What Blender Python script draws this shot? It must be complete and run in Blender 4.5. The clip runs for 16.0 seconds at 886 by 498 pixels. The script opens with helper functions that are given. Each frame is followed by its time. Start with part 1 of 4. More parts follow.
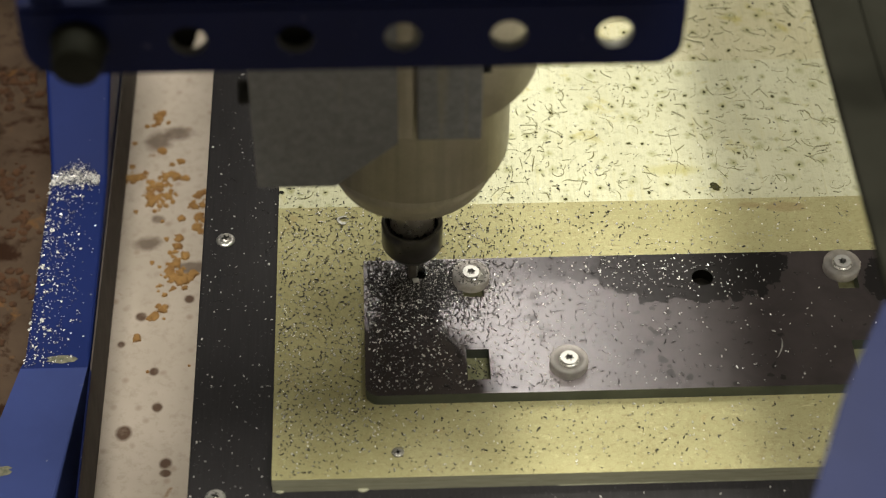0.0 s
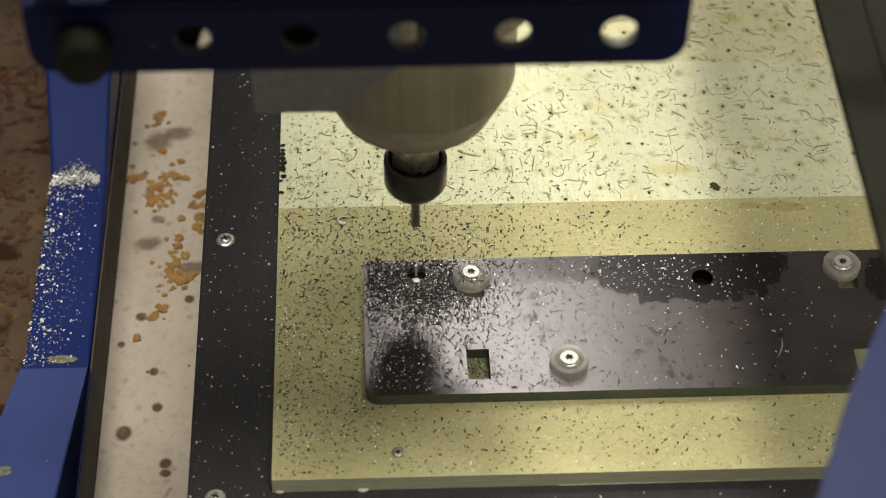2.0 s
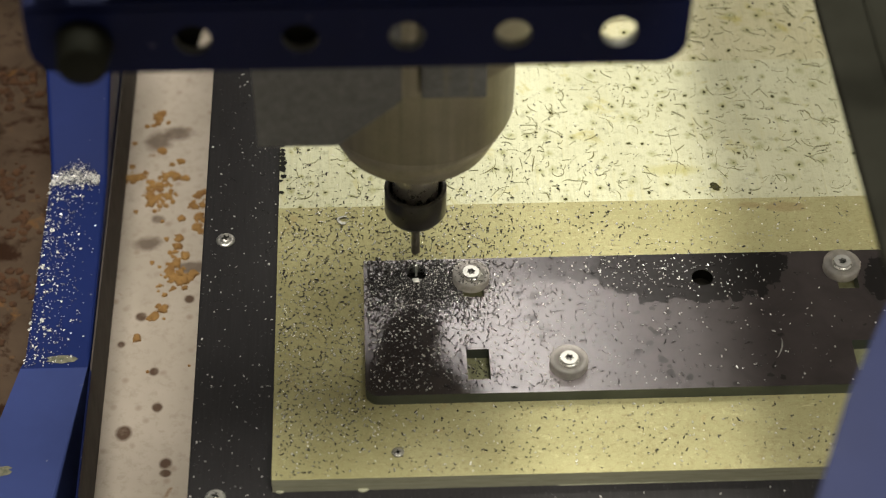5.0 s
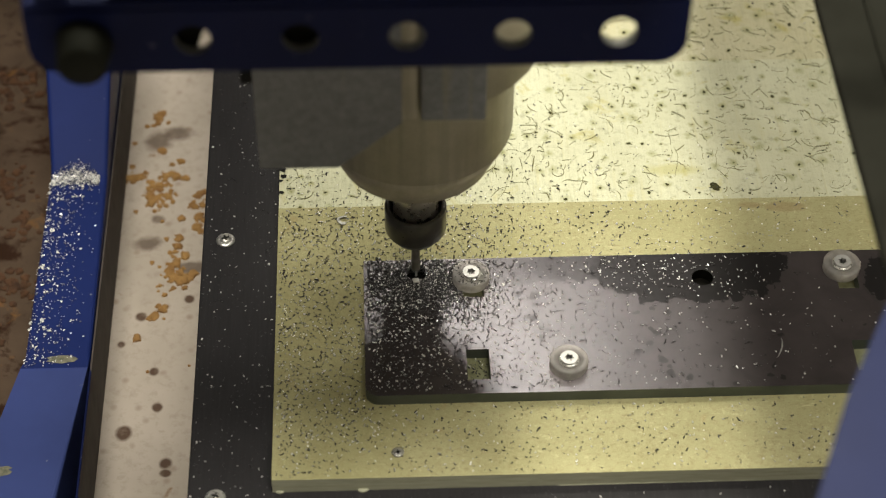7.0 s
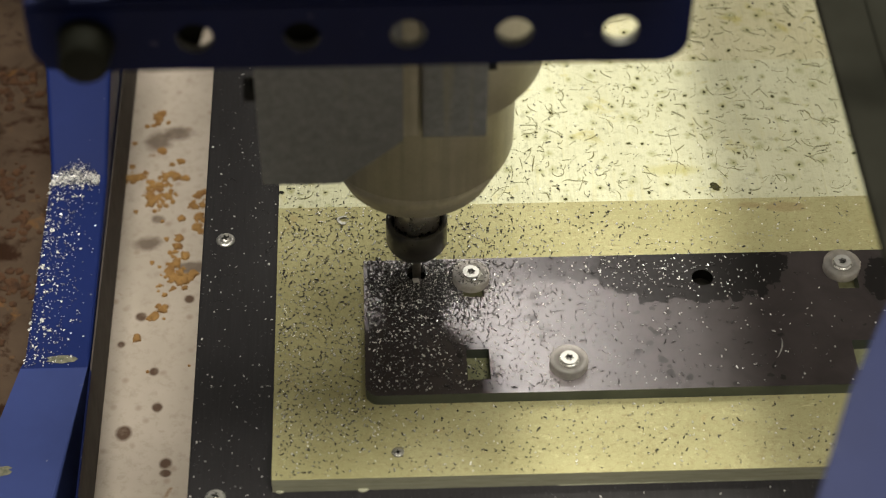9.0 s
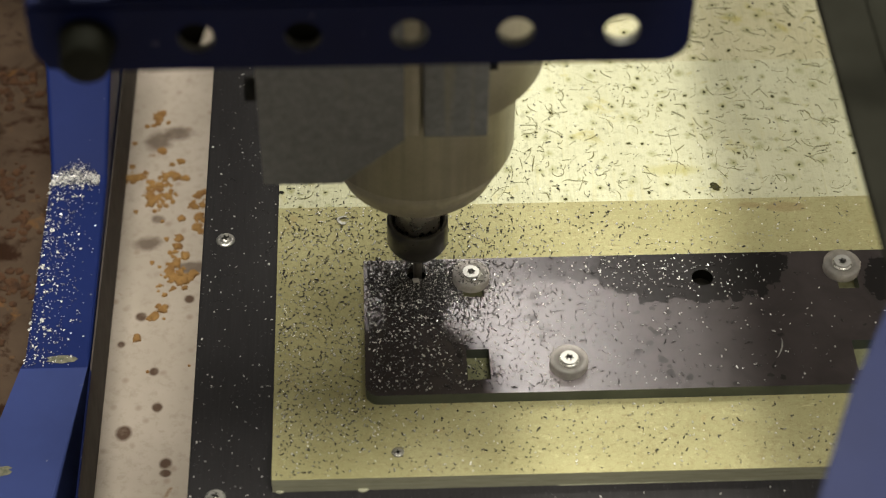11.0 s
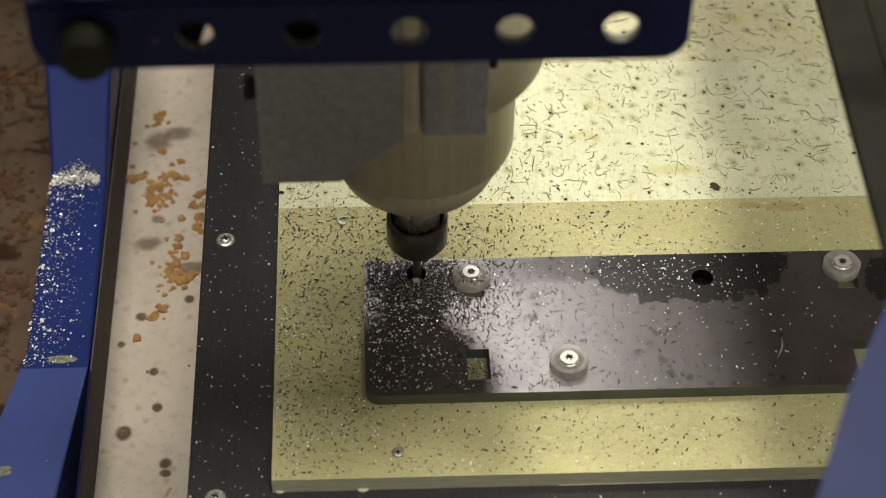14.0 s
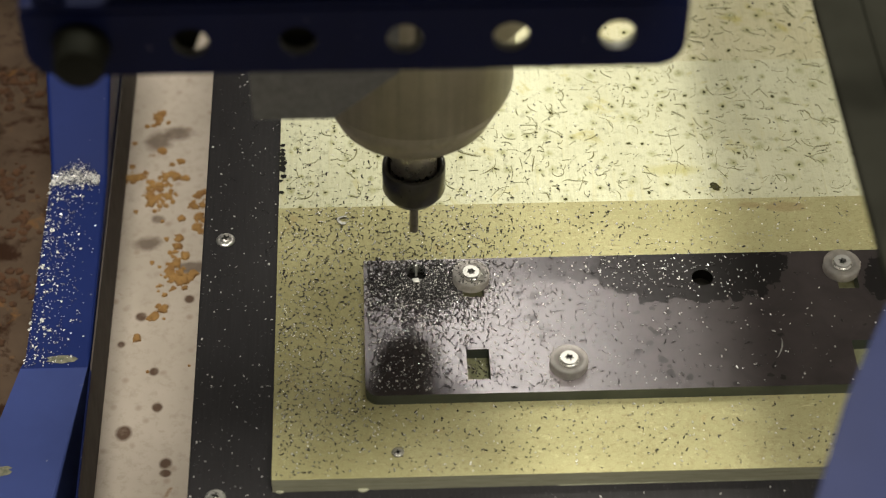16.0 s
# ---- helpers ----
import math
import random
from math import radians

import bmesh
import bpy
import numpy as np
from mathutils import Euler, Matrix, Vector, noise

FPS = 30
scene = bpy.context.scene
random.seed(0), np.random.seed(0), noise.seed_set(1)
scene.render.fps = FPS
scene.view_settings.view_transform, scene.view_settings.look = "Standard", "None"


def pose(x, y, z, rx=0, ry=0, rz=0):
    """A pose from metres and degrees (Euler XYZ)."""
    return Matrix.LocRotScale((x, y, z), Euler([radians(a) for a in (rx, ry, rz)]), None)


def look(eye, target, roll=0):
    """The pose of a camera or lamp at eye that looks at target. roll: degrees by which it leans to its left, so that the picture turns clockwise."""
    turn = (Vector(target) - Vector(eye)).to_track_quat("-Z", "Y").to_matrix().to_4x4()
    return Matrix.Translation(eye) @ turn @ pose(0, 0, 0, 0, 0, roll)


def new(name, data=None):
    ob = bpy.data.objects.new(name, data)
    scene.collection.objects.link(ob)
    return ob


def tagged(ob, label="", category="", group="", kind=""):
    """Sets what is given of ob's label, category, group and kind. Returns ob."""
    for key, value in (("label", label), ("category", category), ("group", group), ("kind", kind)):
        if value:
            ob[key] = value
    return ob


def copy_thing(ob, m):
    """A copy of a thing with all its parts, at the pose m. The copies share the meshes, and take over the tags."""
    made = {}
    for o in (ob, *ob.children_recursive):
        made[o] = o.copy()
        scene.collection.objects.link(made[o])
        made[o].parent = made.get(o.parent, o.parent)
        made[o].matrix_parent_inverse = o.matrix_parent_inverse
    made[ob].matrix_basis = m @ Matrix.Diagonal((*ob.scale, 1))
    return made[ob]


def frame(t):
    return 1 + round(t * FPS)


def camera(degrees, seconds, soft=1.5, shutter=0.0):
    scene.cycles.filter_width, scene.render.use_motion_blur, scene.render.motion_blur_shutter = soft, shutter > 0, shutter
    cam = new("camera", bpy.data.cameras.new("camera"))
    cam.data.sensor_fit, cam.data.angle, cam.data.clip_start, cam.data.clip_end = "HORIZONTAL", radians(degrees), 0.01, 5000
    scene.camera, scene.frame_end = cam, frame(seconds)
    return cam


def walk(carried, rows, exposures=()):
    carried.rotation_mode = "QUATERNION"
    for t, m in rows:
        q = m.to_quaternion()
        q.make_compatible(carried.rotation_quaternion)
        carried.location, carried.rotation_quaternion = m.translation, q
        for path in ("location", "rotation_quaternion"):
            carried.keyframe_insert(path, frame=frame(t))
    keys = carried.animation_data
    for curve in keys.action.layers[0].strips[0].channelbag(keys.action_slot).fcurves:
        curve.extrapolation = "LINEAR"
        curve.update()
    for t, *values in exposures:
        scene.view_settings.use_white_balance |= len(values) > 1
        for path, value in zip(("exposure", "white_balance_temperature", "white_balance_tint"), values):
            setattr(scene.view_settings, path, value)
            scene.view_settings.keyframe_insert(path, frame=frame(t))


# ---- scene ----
# Camera: stands still on a tripod, long lens, looking down at the milling table.
cam = camera(26.0, 16.0, soft=1.1)
cam.data.dof.use_dof = True
cam.data.dof.focus_distance = 0.878
cam.data.dof.aperture_fstop = 9.5
CAM_POSE = Matrix((
    (0.9992, 0.0225, -0.0335, -0.0167),
    (-0.0393, 0.7344, -0.6776, -0.5764),
    (0.0093, 0.6783, 0.7347, 0.6465),
    (0, 0, 0, 1)))
walk(cam, [(0, CAM_POSE), (16, CAM_POSE)])

# ------------------------------------------------------------------ light
world = bpy.data.worlds.new("workshop_air")
scene.world = world
world.use_nodes = True
world.node_tree.nodes["Background"].inputs[0].default_value = (0.9, 0.95, 1.0, 1)
world.node_tree.nodes["Background"].inputs[1].default_value = 0.03


def area_lamp(name, eye, target, size, watts, colour, depth=0.0):
    data = bpy.data.lights.new(name, "AREA")
    data.shape, data.size, data.energy, data.color = "DISK", size, watts, colour
    if depth:
        data.shape, data.size_y = "RECTANGLE", depth
    ob = new(name, data)
    ob.matrix_world = look(eye, target)
    return ob


# Work lamp high over the table, a little behind the spindle.
area_lamp("work_lamp_light", (0.145, 0.90, 2.10), (0.05, 0.05, 0), 0.28, 29, (1.0, 0.965, 0.79))
# Lamp further back in the room: the glossy plate mirrors it towards the camera.
area_lamp("back_lamp_light", (0.16, 1.50, 1.90), (0.05, 0.02, 0), 0.36, 16, (1.0, 0.955, 0.86))
# Unseen fill lamp, added below the ceiling for the general light of the room.
area_lamp("ceiling_fill_light", (0.10, -0.46, 2.45), (0.10, -0.1, 0), 1.8, 99, (1.0, 0.95, 0.82), 0.5)
scene.view_settings.exposure = 0.06


# ------------------------------------------------------------------ materials
class Mat:
    """A node material with a Principled shader and short helpers."""

    def __init__(self, name, rough=0.5, metal=0.0, base=(0.5, 0.5, 0.5), spec=0.5):
        self.m = bpy.data.materials.new(name)
        self.m.use_nodes = True
        self.t = self.m.node_tree
        self.b = self.t.nodes["Principled BSDF"]
        self.b.inputs["Roughness"].default_value = rough
        self.b.inputs["Metallic"].default_value = metal
        self.b.inputs["Base Color"].default_value = (*base, 1)
        self.b.inputs["Specular IOR Level"].default_value = spec
        self.co = self.t.nodes.new("ShaderNodeTexCoord").outputs["Object"]

    def node(self, kind, **values):
        n = self.t.nodes.new(kind)
        for k, v in values.items():
            n.inputs[k].default_value = v
        return n

    def link(self, a, b):
        self.t.links.new(a, b)

    def noise(self, scale, detail=4.0, rough=0.6, distort=0.0, stretch=None):
        n = self.node("ShaderNodeTexNoise", Scale=scale, Detail=detail, Roughness=rough, Distortion=distort)
        if stretch:
            s = self.t.nodes.new("ShaderNodeMapping")
            s.inputs["Scale"].default_value = stretch
            self.link(self.co, s.inputs["Vector"])
            self.link(s.outputs[0], n.inputs["Vector"])
        else:
            self.link(self.co, n.inputs["Vector"])
        return n.outputs["Fac"]

    def ramp(self, fac, lo, hi, c0=(0, 0, 0), c1=(1, 1, 1)):
        r = self.t.nodes.new("ShaderNodeValToRGB")
        e = r.color_ramp.elements
        e[0].position, e[0].color = lo, (*c0, 1)
        e[1].position, e[1].color = hi, (*c1, 1)
        self.link(fac, r.inputs[0])
        return r.outputs[0]

    def mix(self, fac, a, b, mode="MIX"):
        n = self.t.nodes.new("ShaderNodeMix")
        n.data_type, n.blend_type = "RGBA", mode
        for v, i in ((fac, 0), (a, 6), (b, 7)):
            if isinstance(v, (int, float)):
                n.inputs[i].default_value = v
            elif isinstance(v, tuple):
                n.inputs[i].default_value = (*v, 1)
            else:
                self.link(v, n.inputs[i])
        return n.outputs[2]

    def math(self, op, a, b=0.0, clamp=False):
        n = self.t.nodes.new("ShaderNodeMath")
        n.operation, n.use_clamp = op, clamp
        for v, i in ((a, 0), (b, 1)):
            if isinstance(v, (int, float)):
                n.inputs[i].default_value = v
            else:
                self.link(v, n.inputs[i])
        return n.outputs[0]

    def colour(self, socket):
        self.link(socket, self.b.inputs["Base Color"])

    def rough(self, fac, lo, hi):
        n = self.node("ShaderNodeMapRange")
        n.inputs["To Min"].default_value, n.inputs["To Max"].default_value = lo, hi
        self.link(fac, n.inputs["Value"])
        self.link(n.outputs[0], self.b.inputs["Roughness"])

    def bump(self, fac, strength, dist):
        n = self.node("ShaderNodeBump", Strength=strength, Distance=dist)
        self.link(fac, n.inputs["Height"])
        self.link(n.outputs[0], self.b.inputs["Normal"])

    def islands(self):
        return self.t.nodes.new("ShaderNodeNewGeometry").outputs["Random Per Island"]

    def blob(self, x, y, rx, ry, wob):
        """1 inside an ellipse at (x, y) with a ragged outline, 0 outside."""
        s = self.t.nodes.new("ShaderNodeSeparateXYZ")
        self.link(self.co, s.inputs[0])
        dx = self.math("DIVIDE", self.math("SUBTRACT", s.outputs[0], x), rx)
        dy = self.math("DIVIDE", self.math("SUBTRACT", s.outputs[1], y), ry)
        d = self.math("SQRT", self.math("ADD", self.math("MULTIPLY", dx, dx), self.math("MULTIPLY", dy, dy)))
        d = self.math("ADD", d, self.math("MULTIPLY", self.math("SUBTRACT", wob, 0.5), 1.1))
        return self.math("LESS_THAN", d, 1.0)


    def stain(self, x, y, rx, ry, wob, soft=0.35, ragged=0.9):
        """1 inside an ellipse at (x, y), fading out at a ragged rim."""
        s = self.t.nodes.new("ShaderNodeSeparateXYZ")
        self.link(self.co, s.inputs[0])
        dx = self.math("DIVIDE", self.math("SUBTRACT", s.outputs[0], x), rx)
        dy = self.math("DIVIDE", self.math("SUBTRACT", s.outputs[1], y), ry)
        d = self.math("SQRT", self.math("ADD", self.math("MULTIPLY", dx, dx), self.math("MULTIPLY", dy, dy)))
        d = self.math("ADD", d, self.math("MULTIPLY", self.math("SUBTRACT", wob, 0.5), ragged))
        return self.math("DIVIDE", self.math("SUBTRACT", 1.0 + soft / 2, d), soft, clamp=True)

    def flecks(self, scale, stretch, lo, hi):
        return self.ramp(self.noise(scale, 3, 0.6, 1.2, stretch), lo, hi)


def mdf_rough():
    m = Mat("mdf_outer_skin", rough=0.7, spec=0.25)
    big = m.noise(18, 4)
    fib = m.noise(420, 5, 0.7, 0.9, (1, 1.5, 1))
    c = m.mix(m.ramp(big, 0.35, 0.7), (0.320, 0.303, 0.152), (0.405, 0.383, 0.210))
    c = m.mix(m.ramp(fib, 0.30, 0.5), (0.27, 0.235, 0.115), c)
    c = m.mix(m.ramp(m.noise(800, 2), 0.70, 0.80), c, (0.56, 0.50, 0.32))
    c = m.mix(m.math("MULTIPLY", m.ramp(m.noise(46, 3, 0.5, 0.8), 0.66, 0.74), 0.5), c, (0.30, 0.19, 0.075))
    pale = m.math("MAXIMUM", m.flecks(520, (0.45, 1.6, 1), 0.62, 0.70), m.flecks(560, (1.5, 0.5, 1), 0.63, 0.71))
    c = m.mix(m.math("MULTIPLY", pale, 0.55), c, (0.60, 0.55, 0.33))
    c = m.mix(m.math("MULTIPLY", m.ramp(m.noise(1300, 3, 0.7), 0.56, 0.68), 0.45), c, (0.20, 0.165, 0.075))
    spill = m.math("MAXIMUM", m.stain(0.1744, 0.042, 0.010, 0.0032, m.noise(150, 4)), m.stain(0.158, 0.0435, 0.006, 0.002, m.noise(170, 4)))
    c = m.mix(m.math("MULTIPLY", spill, 0.4), c, (0.22, 0.135, 0.06))
    # Darker towards a point left of the plate, broken up by noise.
    near = m.t.nodes.new("ShaderNodeVectorMath")
    near.operation = "DISTANCE"
    m.link(m.co, near.inputs[0])
    near.inputs[1].default_value = (-0.035, -0.015, 0.0084)
    film = m.math("ADD", near.outputs["Value"], m.math("MULTIPLY", m.math("SUBTRACT", m.noise(35, 5, 0.65), 0.5), 0.06))
    film = m.ramp(film, 0.015, 0.095, (0.40, 0.40, 0.40), (0, 0, 0))
    c = m.mix(film, c, (0.20, 0.178, 0.070))
    m.colour(c)
    m.bump(fib, 0.25, 0.0004)
    return m.m


def mdf_skimmed(name="mdf_skimmed_core", lo=(0.50, 0.50, 0.355), hi=(0.59, 0.595, 0.44)):
    m = Mat(name, rough=0.9, spec=0.05)
    big = m.noise(26, 4)
    fib = m.noise(300, 5, 0.65)
    c = m.mix(m.ramp(big, 0.35, 0.68), lo, hi)
    c = m.mix(m.ramp(fib, 0.28, 0.45), tuple(v * 0.72 for v in lo), c)
    c = m.mix(m.math("MULTIPLY", m.ramp(m.noise(900, 3, 0.7, 0.8), 0.58, 0.70), 0.35), c, (0.36, 0.35, 0.20))
    stain = m.ramp(m.noise(60, 4, 0.6, 0.5), 0.60, 0.74)
    c = m.mix(m.math("MULTIPLY", stain, 0.75), c, (0.42, 0.37, 0.12))
    warp = m.node("ShaderNodeTexNoise", Scale=170.0, Detail=3.0)
    m.link(m.co, warp.inputs["Vector"])
    moved = m.t.nodes.new("ShaderNodeVectorMath")
    moved.operation = "MULTIPLY_ADD"
    m.link(warp.outputs["Color"], moved.inputs[0])
    moved.inputs[1].default_value = (0.004, 0.004, 0)
    m.link(m.co, moved.inputs[2])
    flat = m.t.nodes.new("ShaderNodeMapping")
    flat.inputs["Scale"].default_value = (1, 1, 0)
    m.link(moved.outputs[0], flat.inputs["Vector"])
    cells = m.node("ShaderNodeTexVoronoi", Scale=92.0, Randomness=0.9)
    cells.voronoi_dimensions = "2D"
    m.link(flat.outputs[0], cells.inputs["Vector"])
    pick = m.t.nodes.new("ShaderNodeSeparateColor")
    m.link(cells.outputs["Color"], pick.inputs[0])
    size = m.math("ADD", 0.10, m.math("MULTIPLY", pick.outputs[1], 0.26))
    rim = m.math("SUBTRACT", 1.0, m.math("DIVIDE", cells.outputs["Distance"], size), clamp=True)
    rim = m.math("MULTIPLY", rim, m.math("GREATER_THAN", pick.outputs[0], 0.25))
    rim = m.math("MULTIPLY", rim, m.ramp(m.noise(330, 4, 0.65), 0.30, 0.56))
    c = m.mix(m.math("MULTIPLY", rim, 0.85, clamp=True), c, (0.235, 0.235, 0.085))
    pit = m.math("LESS_THAN", cells.outputs["Distance"], m.math("MULTIPLY", pick.outputs[2], 0.085))
    pit = m.math("MULTIPLY", pit, m.math("GREATER_THAN", pick.outputs[0], 0.25))
    c = m.mix(pit, c, (0.045, 0.043, 0.018))
    smear = m.stain(0.1245, 0.069, 0.012, 0.0035, m.noise(140, 4), 0.7, 1.3)
    c = m.mix(m.math("MULTIPLY", smear, 0.5), c, (0.40, 0.37, 0.13))
    # faint parallel marks of the cutter
    marks = m.noise(420, 2, 0.5, 0.3, (1, 0.06, 1))
    c = m.mix(m.math("MULTIPLY", m.ramp(marks, 0.60, 0.70), 0.35), c, (0.50, 0.47, 0.28))
    m.colour(c)
    m.bump(m.math("ADD", fib, marks), 0.7, 0.0006)
    return m.m


def mdf_cut():
    m = Mat("mdf_cut_edge", rough=0.85, spec=0.2)
    c = m.mix(m.ramp(m.noise(300, 4, 0.6, 0, (0.3, 1, 3)), 0.3, 0.7), (0.35, 0.35, 0.255), (0.47, 0.47, 0.355))
    m.colour(c)
    return m.m


def black_board():
    m = Mat("black_film_board", rough=0.5, spec=0.07)
    n = m.noise(900, 3)
    streak = m.noise(120, 4, 0.6, 0, (8, 0.4, 1))
    c = m.mix(m.ramp(streak, 0.35, 0.75), (0.021, 0.0200, 0.0215), (0.029, 0.028, 0.030))
    c = m.mix(m.ramp(n, 0.66, 0.75), c, (0.10, 0.10, 0.105))
    m.colour(c)
    m.rough(m.noise(30, 4), 0.42, 0.65)
    m.bump(m.noise(1500, 2), 0.2, 0.0002)
    return m.m


def dark_plate():
    m = Mat("dark_metal_plate", rough=0.3, metal=0.0, spec=0.3)
    wob = m.noise(120, 5, 0.6)
    oil = m.blob(0.122, -0.002, 0.044, 0.019, wob)
    dry = m.ramp(m.noise(170, 4, 0.6), 0.58, 0.66)
    thin = m.math("SUBTRACT", 0.72, m.math("MULTIPLY", dry, 0.5))
    oil = m.math("MAXIMUM", oil, m.math("MULTIPLY", m.blob(0.080, 0.004, 0.032, 0.012, wob), thin))
    oil = m.math("MAXIMUM", oil, m.math("MULTIPLY", m.blob(0.055, 0.002, 0.040, 0.010, wob), 0.45))
    oil = m.math("MAXIMUM", oil, m.blob(0.215, -0.010, 0.014, 0.014, wob))
    # drops with ragged outlines
    warp = m.t.nodes.new("ShaderNodeVectorMath")
    warp.operation = "MULTIPLY_ADD"
    nz = m.node("ShaderNodeTexNoise", Scale=130.0, Detail=3.0)
    m.link(m.co, nz.inputs["Vector"])
    warp.inputs[1].default_value = (0.007, 0.007, 0)
    m.link(nz.outputs["Color"], warp.inputs[0])
    m.link(m.co, warp.inputs[2])
    drops = m.node("ShaderNodeTexVoronoi", Scale=140.0, Randomness=1.0)
    m.link(warp.outputs[0], drops.inputs["Vector"])
    pick = m.math("GREATER_THAN", m.noise(26, 2), 0.57)
    spot = m.math("MULTIPLY", m.math("LESS_THAN", drops.outputs["Distance"], 0.24), pick)
    oil = m.math("MAXIMUM", oil, m.math("MULTIPLY", spot, 0.75))
    brush = m.noise(900, 4, 0.65, 0, (0.04, 1, 1))
    smear = m.noise(48, 5, 0.6, 0.5)
    c = m.mix(m.ramp(smear, 0.3, 0.7), (0.028, 0.0235, 0.024), (0.047, 0.040, 0.0405))
    c = m.mix(m.ramp(brush, 0.3, 0.7), m.mix(0.2, c, (0.035, 0.032, 0.033)), c)
    c = m.mix(oil, c, (0.014, 0.013, 0.013))
    m.colour(c)
    base = m.math("ADD", m.math("MULTIPLY", smear, 0.07), m.math("MULTIPLY", brush, 0.04))
    m.link(m.math("ADD", base, 0.18), m.b.inputs["Roughness"])
    m.link(m.math("SUBTRACT", 0.33, m.math("MULTIPLY", oil, 0.235)), m.b.inputs["Specular IOR Level"])
    m.b.inputs["Specular Tint"].default_value = (1.0, 0.94, 1.0, 1)
    m.bump(brush, 0.04, 0.0001)
    return m.m


def blue_paint(name, tone):
    m = Mat(name, rough=0.5, spec=0.12)
    c = m.mix(m.ramp(m.noise(30, 4), 0.3, 0.7), tone, tuple(v * 1.18 for v in tone))
    c = m.mix(m.ramp(m.noise(260, 3, 0.7), 0.70, 0.76), c, (0.20, 0.21, 0.26))
    m.colour(c)
    m.rough(m.noise(80, 3), 0.36, 0.55)
    m.bump(m.noise(700, 2), 0.12, 0.0002)
    return m.m


def steel_sheet():
    m = Mat("stained_chip_tray", rough=0.6, spec=0.35)
    c = m.mix(m.ramp(m.noise(14, 4), 0.3, 0.7), (0.38, 0.33, 0.275), (0.48, 0.42, 0.36))
    c = m.mix(m.ramp(m.noise(46, 5, 0.65, 0.4), 0.66, 0.74), c, (0.22, 0.13, 0.065))
    ragged = m.noise(150, 3)
    for x, y, rx, ry in ((-0.1407, -0.0125, 0.0036, 0.0042), (-0.1372, 0.0609, 0.0028, 0.0030), (-0.1287, 0.0250, 0.0023, 0.0026), (-0.1257, 0.0028, 0.0026, 0.0027),
                         (-0.1196, -0.0309, 0.0030, 0.0032), (-0.1193, -0.0368, 0.0026, 0.0022), (-0.1135, 0.072, 0.0025, 0.0028), (-0.146, 0.043, 0.0020, 0.0022)):
        c = m.mix(m.stain(x, y, rx, ry, ragged, 0.5, 0.7), c, (0.085, 0.050, 0.032))
    for x, y, rx, ry in ((-0.1371, 0.1111, 0.0065, 0.0050), (-0.1365, 0.1883, 0.0075, 0.0075), (-0.1260, 0.1935, 0.0085, 0.0050), (-0.1135, 0.0935, 0.009, 0.0045), (-0.133, 0.129, 0.0035, 0.003)):
        c = m.mix(m.math("MULTIPLY", m.stain(x, y, rx, ry, ragged, 0.6, 1.2), 0.9), c, (0.125, 0.092, 0.070))
    v2 = m.node("ShaderNodeTexVoronoi", Scale=80.0, Randomness=1.0)
    m.link(m.co, v2.inputs["Vector"])
    c = m.mix(m.math("MULTIPLY", m.ramp(v2.outputs["Distance"], 0.06, 0.20, (1, 1, 1), (0, 0, 0)), 0.55), c, (0.22, 0.15, 0.10))
    c = m.mix(m.math("MULTIPLY", m.ramp(m.noise(220, 5, 0.7), 0.5, 0.68), 0.4), c, (0.27, 0.215, 0.165))
    m.colour(c)
    return m.m


def shaded_rusty_sheet():
    # Brown base carries the shade left of the arm; blotches are rust.
    m = Mat("shaded_rusty_sheet", rough=0.8, spec=0.1)
    c = m.mix(m.ramp(m.noise(20, 4), 0.3, 0.7), (0.062, 0.042, 0.029), (0.108, 0.075, 0.052))
    c = m.mix(m.ramp(m.noise(52, 5, 0.65, 0.4), 0.54, 0.64), c, (0.030, 0.014, 0.008))
    c = m.mix(m.math("MULTIPLY", m.ramp(m.noise(75, 4, 0.6, 0.3), 0.62, 0.70), 0.7), c, (0.17, 0.085, 0.03))
    m.colour(c)
    m.bump(m.noise(300, 4), 0.3, 0.001)
    return m.m


def plain(name, lo, hi, rough=0.5, metal=0.0, scale=60, grain=900, spec=0.5, bump=0.1):
    m = Mat(name, rough=rough, metal=metal, spec=spec)
    c = m.mix(m.ramp(m.noise(scale, 4), 0.3, 0.7), lo, hi)
    m.colour(c)
    m.rough(m.noise(scale * 2.3, 3), max(0.03, rough - 0.08), min(1, rough + 0.1))
    if bump:
        m.bump(m.noise(grain, 2), bump, 0.0002)
    return m.m


def chip_material(name, dark, bright, share, metal=0.9):
    m = Mat(name, rough=0.3, metal=metal)
    r = m.islands()
    c = m.mix(m.ramp(r, share, share + 0.06), dark, bright)
    m.colour(c)
    return m.m


def acrylic():
    m = Mat("clear_acrylic", rough=0.12, base=(0.80, 0.77, 0.74), spec=0.5)
    m.rough(m.noise(220, 3), 0.08, 0.22)
    milky = m.t.nodes.new("ShaderNodeBsdfTranslucent")
    milky.inputs[0].default_value = (0.86, 0.82, 0.78, 1)
    body = m.t.nodes.new("ShaderNodeMixShader")
    body.inputs[0].default_value = 0.42
    m.link(milky.outputs[0], body.inputs[1])
    m.link(m.b.outputs[0], body.inputs[2])
    clear = m.t.nodes.new("ShaderNodeBsdfTransparent")
    clear.inputs[0].default_value = (0.95, 0.93, 0.91, 1)
    mix = m.t.nodes.new("ShaderNodeMixShader")
    m.link(m.ramp(m.noise(260, 4), 0.3, 0.75, (0.34, 0.34, 0.34), (0.50, 0.50, 0.50)), mix.inputs[0])
    m.link(clear.outputs[0], mix.inputs[1])
    m.link(body.outputs[0], mix.inputs[2])
    m.link(mix.outputs[0], m.t.nodes["Material Output"].inputs[0])
    return m.m


